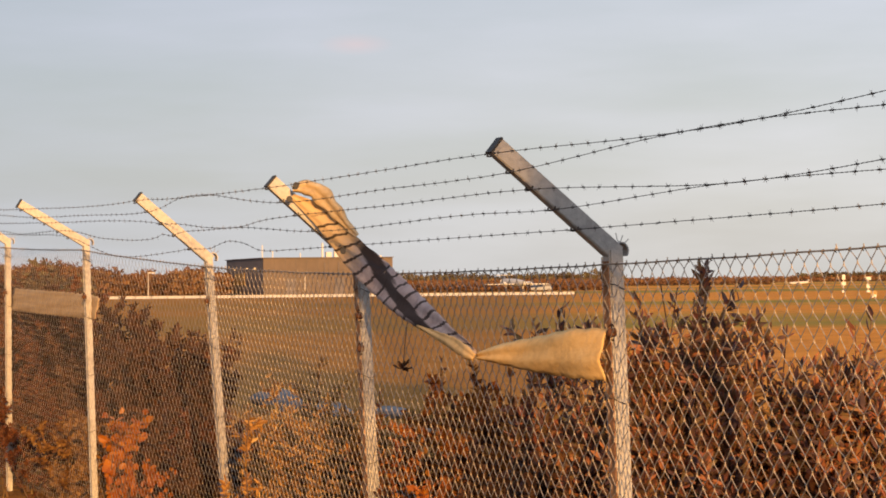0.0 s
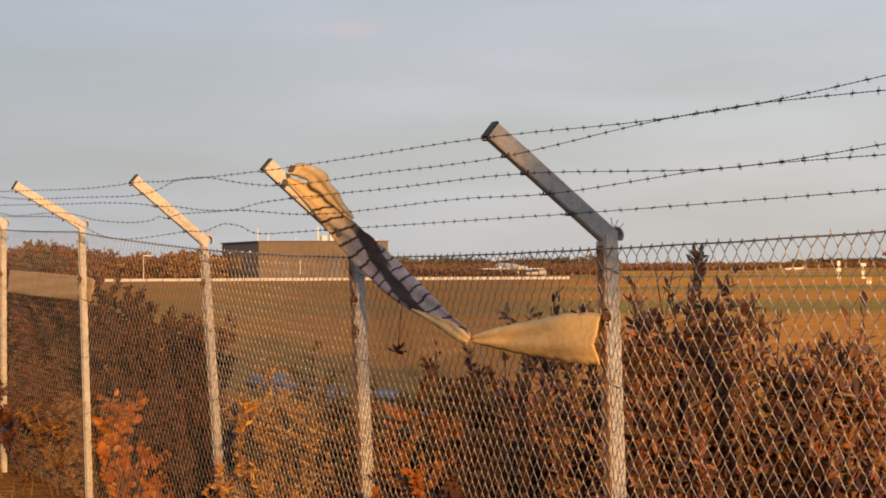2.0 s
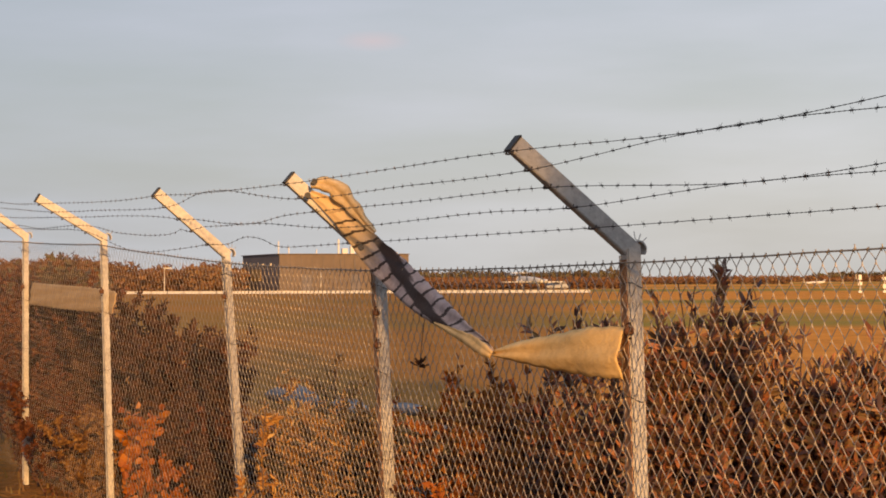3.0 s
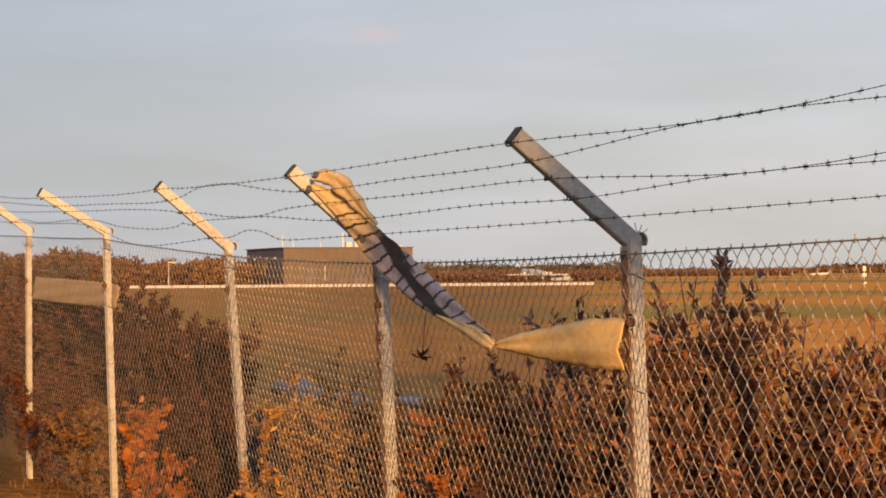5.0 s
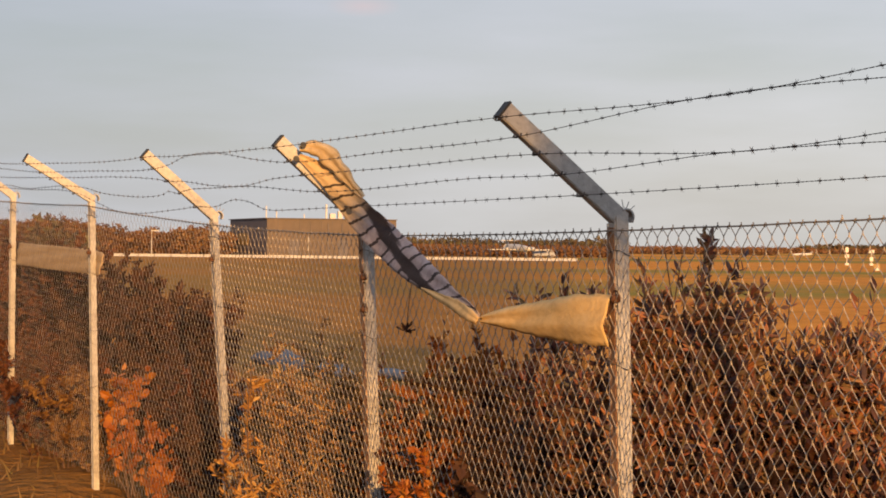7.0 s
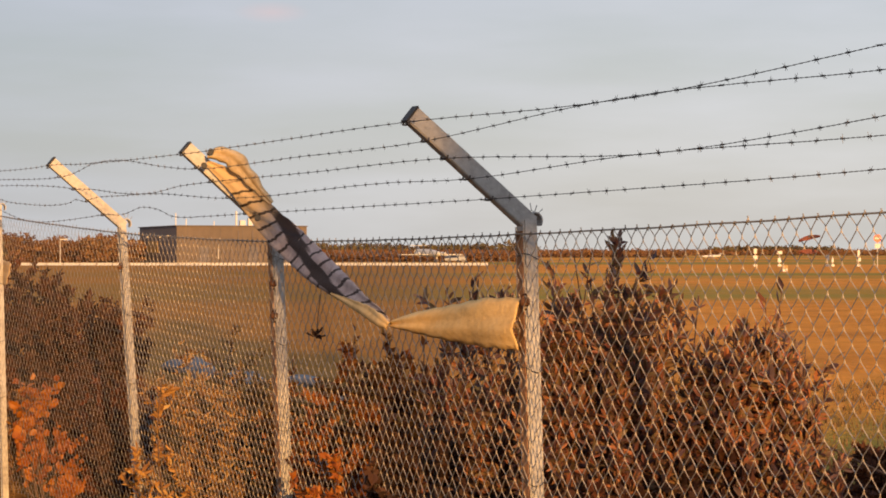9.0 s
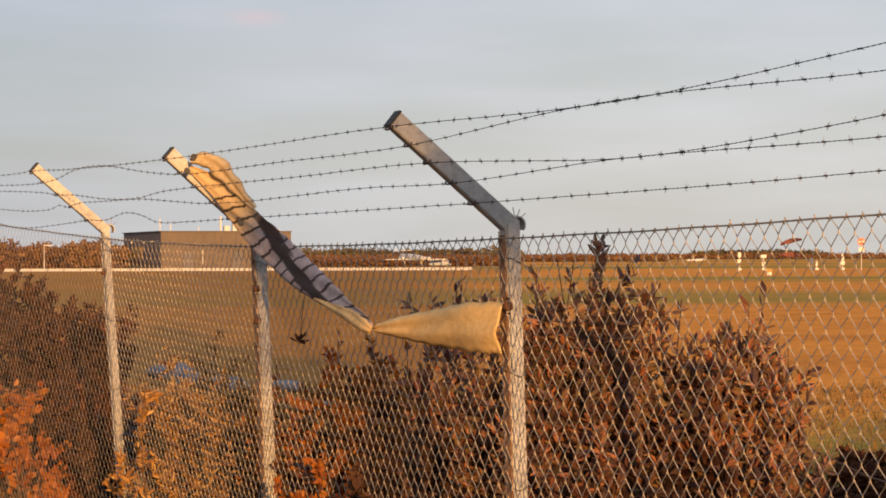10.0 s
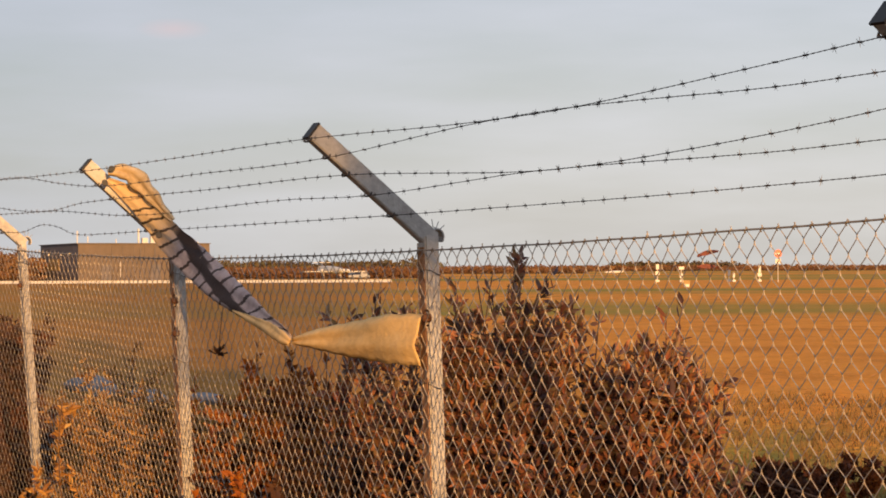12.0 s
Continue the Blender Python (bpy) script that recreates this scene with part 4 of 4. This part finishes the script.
branch = thing("bramble_stem", "dark arching bramble stem behind the mesh", "stem", "", (1.3, 9.2, 0.0))
q = Soup()
q.tube([(0.0, 0, 0.78), (0.25, 0.05, 0.80), (0.5, 0.1, 0.72), (0.75, 0.15, 0.74), (1.0, 0.2, 0.62), (1.2, 0.25, 0.55), (1.5, 0.3, 0.3), (1.65, 0.32, -0.5)], [0.004, 0.005, 0.006, 0.006, 0.007, 0.007, 0.008, 0.009], 6)
part("stem", q, branch, "", TWIG)
for k, (x, z, dx, dz) in enumerate(((0.3, 0.79, 0.06, 0.1), (0.62, 0.73, -0.05, 0.09), (0.95, 0.65, 0.08, 0.07))):
    q = Soup()
    q.tube([(x, 0.1, z), (x + dx * 0.6, 0.08, z + dz * 0.7), (x + dx, 0.1, z + dz)], [0.003, 0.002, 0.001], 4)
    part("twig", q, branch, "", TWIG)

# ---- boulders ----
def boulder(x, y, w, h, seed, label):
    rng = np.random.default_rng(seed)
    bm = bmesh.new()
    bmesh.ops.create_icosphere(bm, subdivisions=3, radius=1)
    off = Vector(rng.uniform(0, 50, 3))
    for v in bm.verts:
        v.co *= 1 + 0.35 * noise.noise(v.co * 1.1 + off) + 0.12 * noise.noise(v.co * 3.3 + off)
        v.co = Vector((v.co.x * w / 2, v.co.y * w / 2.4, max(v.co.z, -0.4) * h))
    me = bpy.data.meshes.new("boulder")
    bm.to_mesh(me)
    bm.free()
    me.materials.append(ROCK)
    ob = new("boulder", me)
    ob.location = (x, y, float(height(x, y)) + h * 0.2)
    tagged(ob, label, "rock", "boulders in the rough grass")


for q, (x, y, w, h) in enumerate([(-2.3, 34, 0.8, 0.18), (-1.7, 32, 0.6, 0.15), (-2.8, 36, 0.9, 0.2), (-0.9, 31, 0.7, 0.14), (-2.0, 33, 0.5, 0.16), (-0.3, 29, 0.5, 0.14), (-6.3, 31, 0.9, 0.4), (-5.7, 30, 0.8, 0.3),
                                  (2.6, 17.4, 0.5, 0.12), (3.0, 17.2, 0.6, 0.14), (3.5, 17.4, 0.7, 0.12), (4.0, 17.6, 0.5, 0.1)]):
    boulder(x, y, w, h, 80 + q, "grey granite boulder half sunk in the rough grass")
boulder(-2.45, 14.6, 0.55, 0.12, 99, "mossy brown stone at the foot of the fence")

# ---- far side of the airfield ----
FIELD = -0.5


def far_box(name, parent, x, y, z, sx, sy, sz, mat, turn=0.0, label=""):
    s = Soup()
    s.box(Matrix.Identity(4), sx, sy, sz)
    ob = part(name, s, parent, label, mat)
    ob.matrix_local = pose(x, y, z, 0, 0, turn)
    return ob


def terminal():
    """A low flat-roofed building, seen at a corner; local x along its front, y along its depth."""
    root = thing("airport_building", "flat-roofed brown airport building with vents on its roof", "building", "", (-29.1, 345, FIELD))
    root.rotation_euler[2] = math.atan2(0.3, 0.954)
    L, W, H = 21.6, 29.0, 6.22
    far_box("front_wall", root, L / 2, 0.15, H / 2, L, 0.3, H, CLAD)
    # side walls coloured darker than the front, as faces turned from the sun
    far_box("side_wall", root, 0.15, W / 2, H / 2, 0.3, W - 0.6, H, DARK_AND_SHADE, label="side wall with its shade painted as a darker colour")
    far_box("side_wall", root, L - 0.15, W / 2, H / 2, 0.3, W - 0.6, H, DARK_AND_SHADE)
    far_box("back_wall", root, L / 2, W - 0.15, H / 2, L, 0.3, H, CLAD)
    far_box("roof", root, L / 2, W / 2, H - 0.25, L - 0.7, W - 0.7, 0.3, DARK_AND_SHADE)
    far_box("parapet", root, L / 2, -0.05, H + 0.06, L + 0.3, 0.5, 0.12, DARK_AND_SHADE)
    far_box("parapet", root, -0.05, W / 2, H + 0.06, 0.5, W + 0.3, 0.12, DARK_AND_SHADE)
    for k in range(1, 12):
        far_box("cladding_joint", root, L * k / 12, -0.02, H / 2, 0.05, 0.06, H - 0.2, DARK_AND_SHADE)
    for x, w, h in ((11.8, 0.9, 1.1), (13.1, 0.7, 1.5), (16.1, 0.8, 0.7), (10.8, 0.25, 2.6), (20.3, 0.9, 0.5)):
        far_box("roof_vent", root, x, 4.0, H + h / 2 - 0.1, w, w, h, WHITE)
    for x, h in ((2.0, 1.3), (0.3, 2.2), (6.6, 0.9)):
        far_box("mast", root, x, 2.0, H + h / 2 - 0.1, 0.14, 0.14, h, WHITE)
    for x, h, m in ((6.8, 2.4, CONCRETE), (10.1, 4.6, DARK_AND_SHADE), (12.4, 4.6, DARK_AND_SHADE)):
        far_box("downpipe", root, x, -0.12, 0.9 + h / 2, 0.14, 0.14, h, m)
    far_box("yellow_panel", root, -0.06, 18.0, 2.9, 0.1, 8.0, 2.0, YELLOW)
    for y in (6, 12, 22):
        far_box("wall_lamp", root, -0.15, y, 4.6, 0.3, 0.5, 0.35, CONCRETE)
    for x in (4.5, 12.6, 18.0):
        far_box("door", root, x, -0.04, 1.6, 1.6, 0.1, 2.6, DARK_AND_SHADE)


terminal()


def barrier():
    root = thing("concrete_barrier", "long low pale concrete barrier across the airfield", "barrier", "", (-75, 330, FIELD))
    for k in range(38):
        s = Soup()
        prof = [(-0.3, 0), (0.3, 0), (0.12, 0.22), (0.1, 0.42), (-0.1, 0.42), (-0.12, 0.22)]
        pts = [(x, y, z) for x in (0, 2.4) for y, z in prof]
        s.add(pts, [(0, 1, 7, 6), (1, 2, 8, 7), (2, 3, 9, 8), (3, 4, 10, 9), (4, 5, 11, 10), (5, 0, 6, 11), (5, 4, 3, 2, 1, 0), (6, 7, 8, 9, 10, 11)])
        ob = part("barrier_block", s, root, "", CONCRETE)
        ob.location = (k * 2.5, 0, 0)


barrier()


def thicket(name, label, mat, rows, seed, category="thicket"):
    """Far bushes as clumps of many small leaf tufts with an uneven top."""
    rng = np.random.default_rng(seed)
    s = Soup()
    for x0, x1, y, top, count, size in rows:
        for _ in range(count):
            x, yy = rng.uniform(x0, x1), y * rng.uniform(0.97, 1.05)
            t = top * (0.72 + 0.35 * noise.noise(Vector((x * 7.0 / (x1 - x0) * 2, yy * 0.01, seed))) + rng.uniform(-0.12, 0.12))
            z = FIELD + t * rng.uniform(0.0, 1.0) ** 0.6
            c = np.array([x, yy, z])
            for _k in range(3):
                v = rng.normal(0, 1, (3, 3)) * size * 0.6
                s.add([tuple(c + q) for q in v], [(0, 1, 2)])
    tagged(new(name, s.mesh(name, mat)), label, category, kind="stuff")


FAR_ORANGE = material("far_autumn_leaves", [(0.3, (0.088, 0.0385, 0.0153)), (0.5, (0.1484, 0.0661, 0.0245)), (0.7, (0.1821, 0.0994, 0.0367))], 0.02, 0.9, per="island")
FAR_DARK = material("far_dark_leaves", [(0.3, (0.05, 0.035, 0.022)), (0.5, (0.09, 0.06, 0.03)), (0.7, (0.10, 0.09, 0.04))], 0.02, 0.9, per="island")
thicket("far_woods", "distant low autumn woods along the horizon", FAR_ORANGE, [(-260, 70, 1500, 5.6, 4200, 1.6), (70, 520, 1500, 4.0, 4800, 1.2), (-230, 420, 1250, 3.3, 6000, 1.1)], 1, "woods")
thicket("dark_woods", "darker stand of distant trees", FAR_DARK, [(228, 300, 1350, 6.0, 1500, 1.4), (-30, 120, 1450, 8.5, 1500, 1.8)], 2, "woods")
thicket("brown_scrub", "reddish brown scrub behind the barrier", FAR_ORANGE, [(-12, 38, 470, 2.35, 8000, 0.36), (30, 120, 800, 2.4, 3000, 0.7)], 3, "scrub")
thicket("orange_thicket", "orange and brown autumn thicket on a low rise", FAR_ORANGE, [(-84, -36, 372, 5.2, 8000, 0.45), (-84, -56, 362, 6.6, 5000, 0.45), (-45.5, -38, 358, 5.2, 1800, 0.42)], 4, "thicket")
thicket("dark_thicket", "dark brown thicket beyond the fence", FAR_DARK, [(-9.6, -7.9, 46, 2.45, 3200, 0.09), (-12.8, -10.2, 60, 2.9, 3000, 0.11)], 5, "thicket")


def post_sign(x, y, base, h, panels, label, name="marker_sign", group="airfield markers"):
    root = thing(name, label, "sign", group, (x, y, FIELD))
    far_box("pole", root, 0, 0, h / 2, 0.12, 0.12, h, CONCRETE)
    for z, w, hh, mat in panels:
        far_box("panel", root, 0.0, -0.1, z, w, 0.08, hh, mat)
    far_box("base_block", root, 0, 0, 0.15, 0.5, 0.5, 0.3, WHITE)


for x, y, h, panels in [(57.0, 307, 2.6, [(2.2, 0.45, 0.7, WHITE), (1.3, 0.6, 0.5, WHITE)]), (60.5, 307, 2.2, [(2.0, 0.8, 0.45, WHITE), (0.9, 0.5, 0.6, WHITE)]),
                        (67.5, 307, 1.7, [(1.3, 0.4, 0.8, WHITE)]), (68.2, 307, 1.4, [(0.9, 0.3, 0.6, WHITE)]), (72.0, 307, 2.4, [(1.8, 0.35, 1.0, WHITE), (1.0, 0.6, 0.5, WHITE)]),
                        (45.5, 228, 0.7, [(0.45, 0.7, 0.5, YELLOW)])]:
    post_sign(x, y, FIELD, h, panels, "white airfield marker on a short pole")


def round_sign():
    root = thing("round_sign", "round red sign with a white bar on a pole", "sign", "", (70.6, 290, FIELD))
    far_box("pole", root, 0, 0, 2.0, 0.1, 0.1, 4.0, CONCRETE)
    s = Soup()
    s.tube([(0, -0.06, 3.95), (0, -0.12, 3.95)], 0.55, 20, True)
    disc = part("disc", s, root, "red disc", RED)
    far_box("bar", disc, 0, -0.14, 3.95, 0.85, 0.03, 0.22, WHITE)
    far_box("lower_panel", root, 0, -0.1, 2.9, 0.75, 0.05, 0.6, WHITE)


round_sign()


def aeroplane(x, y, turn, size, label):
    """A small high-tailed aeroplane; local x along its body, nose at +x."""
    root = thing("aeroplane", label, "aeroplane", "parked aeroplanes", (x, y, FIELD))
    root.rotation_euler[2] = radians(turn)
    root.scale = (size, size, size)
    s = Soup()
    t = np.linspace(0, 1, 12)
    s.tube([(-5 + 10 * u, 0, 1.5 + 0.35 * (1 - u) ** 2) for u in t], [0.08 + 0.62 * math.sin(math.pi * min(0.12 + u * 0.83, 1)) ** 0.6 for u in t], 10, True)
    part("fuselage", s, root, "", WHITE, True)
    far_box("wing", root, 0.6, 0, 1.35, 1.5, 11.0, 0.14, WHITE)
    far_box("tailplane", root, -4.6, 0, 2.9, 0.8, 3.2, 0.1, WHITE)
    s = Soup()
    pts = [(xx, yy, zz) for yy in (-0.06, 0.06) for xx, zz in ((-3.4, 1.9), (-4.9, 1.8), (-5.3, 3.2), (-4.5, 3.2))]
    s.add(pts, [(0, 1, 2, 3), (7, 6, 5, 4), (0, 4, 5, 1), (1, 5, 6, 2), (2, 6, 7, 3), (3, 7, 4, 0)])
    part("tail_fin", s, root, "", BLUEGREY)
    for yy in (-2.4, 2.4):
        s = Soup()
        s.tube([(-0.2, yy, 1.5), (0.2, yy, 1.5), (1.5, yy, 1.45), (1.8, yy, 1.45)], [0.15, 0.34, 0.34, 0.1], 8, True)
        part("engine", s, root, "", WHITE)
    for xx, yy in ((3.4, 0), (0.2, -1.6), (0.2, 1.6)):
        s = Soup()
        s.tube([(xx, yy - 0.1, 0.3), (xx, yy + 0.1, 0.3)], 0.3, 10, True)
        wheel = part("wheel", s, root, "", DARK_AND_SHADE)
        far_box("strut", root, xx, yy, 0.8, 0.1, 0.1, 1.1, CONCRETE)


aeroplane(13.6, 420, -68, 1.15, "small white aeroplane with a blue-grey tail on the apron")
aeroplane(99, 600, 185, 0.55, "small white aeroplane far off on the grass")


def van(x, y, label):
    root = thing("van", label, "van", "", (x, y, FIELD))
    bm = bmesh.new()
    bmesh.ops.create_cube(bm, size=1, matrix=Matrix.Translation((0, 0, 1.0)) @ Matrix.Diagonal((4.4, 1.8, 1.3, 1)))
    for v in bm.verts:
        if v.co.z > 1.2 and v.co.x > 0:
            v.co.x -= 0.8
    bmesh.ops.bevel(bm, geom=bm.edges[:], offset=0.12, segments=2, affect="EDGES")
    me = bpy.data.meshes.new("body")
    bm.to_mesh(me)
    bm.free()
    me.materials.append(BLUEGREY)
    part("body", me, root)
    for xx in (-1.4, 1.4):
        for yy in (-0.85, 0.85):
            s = Soup()
            s.tube([(xx, yy - 0.1, 0.32), (xx, yy + 0.1, 0.32)], 0.32, 10, True)
            part("wheel", s, root, "", DARK_AND_SHADE)
    far_box("windscreen", root, 1.15, 0, 1.3, 0.9, 1.84, 0.4, DARK_AND_SHADE)
    far_box("side_window", root, -0.3, -0.9, 1.3, 1.3, 0.06, 0.35, DARK_AND_SHADE)


van(19.2, 425, "blue-grey van parked at the edge of the airfield")


def lamp_post(x, y, h):
    root = thing("lamp_post", "thin grey lamp post with a flat level head", "lamp post", "", (x, y, FIELD))
    s = Soup()
    s.tube([(0, 0, 0), (0, 0, h * 0.5), (0, 0, h)], [0.11, 0.08, 0.06], 8, True)
    part("pole", s, root, "", CONCRETE)
    far_box("lamp_head", root, 0.55, 0, h, 1.2, 0.35, 0.16, WHITE)


lamp_post(-46.1, 334, 4.0)


def banded_marker(x, y):
    """A slim post with white and dark bands."""
    root = thing("banded_marker", "slim marker post with white and dark bands", "marker post", "", (x, y, float(height(x, y)) - 0.02))
    for k in range(5):
        s = Soup()
        s.tube([(0, 0, 0.15 * k), (0, 0, 0.15 * k + 0.15)], 0.03 - 0.001 * k, 8, True)
        part("band", s, root, "", WHITE if k % 2 == 0 else BLACK)


banded_marker(-11.34, 72)

# ---- unseen trees added behind the camera to shade the fence and the near field ----
def shade_tree(x, y, top, low, wide, clumps, seed, label="unseen autumn tree added behind the camera for its shade"):
    rng = np.random.default_rng(seed)
    z0 = float(height(x, y)) - 0.05
    root = thing("unseen_tree", label, "tree", "trees along the verge", (x, y, z0))
    wood, crown = Soup(), Soup()
    H = top - z0
    trunk = np.array([(0.05 * math.sin(3 * u), 0.05 * math.cos(2 * u), H * 0.95 * u) for u in np.linspace(0, 1, 9)])
    wood.tube(trunk, np.linspace(0.02 + 0.011 * H, 0.01, 9), 7)
    for _ in range(clumps):
        a, r = rng.uniform(0, 6.28), wide * math.sqrt(rng.random())
        c = np.array([math.cos(a) * r, math.sin(a) * r, 0])
        lo, hi = low - z0, H
        c[2] = lo + (hi - lo) * (rng.random() if r < wide * 0.7 else rng.uniform(0.1, 0.75))
        b = np.array([0, 0, max(c[2] - 0.5 - r * 0.5, 0.3)])
        wood.tube([b, (b + c) / 2 + rng.normal(0, 0.06, 3), c], [0.018, 0.011, 0.004], 4)
        for _k in range(26):
            p = c + rng.normal(0, 0.17, 3) * (1, 1, 0.8)
            v = rng.normal(0, 1, (2, 3)) * 0.065
            crown.add([tuple(p - v[0]), tuple(p + v[1]), tuple(p + v[0]), tuple(p - v[1])], [(0, 1, 2, 3)])
    part("trunk", wood, root, "", TWIG)
    tagged(part("crown", crown, root, "", L_GOLD), kind="stuff")


shade_tree(3.93, -12, 5.6, 4.86, 0.38, 11, 201)
shade_tree(5.05, -12, 9.3, 6.5, 0.45, 40, 205, "unseen tall thin autumn tree added behind the camera for its shade")
shade_tree(5.85, -12, 9.3, 6.5, 0.45, 40, 206, "unseen tall thin autumn tree added behind the camera for its shade")
shade_tree(4.85, -12, 5.5, 4.95, 0.5, 12, 202)
# these two are added to darken the lower right and the far left
shade_tree(6.05, -12, 4.1, 0.5, 0.45, 50, 204)
shade_tree(0.85, -12, 6.5, 0.6, 0.42, 80, 203)
for q, (x, top, wide) in enumerate([(6.8, 10.5, 0.7), (8.0, 12.5, 0.9), (9.2, 8.6, 0.8), (10.8, 4.8, 1.0), (12.6, 4.3, 1.2), (14.6, 4.3, 1.4), (17.0, 4.3, 1.5), (19.6, 4.3, 1.5), (22.4, 4.3, 1.6)]):
    shade_tree(x, -12, top, 0.6, wide, 190, 210 + q)
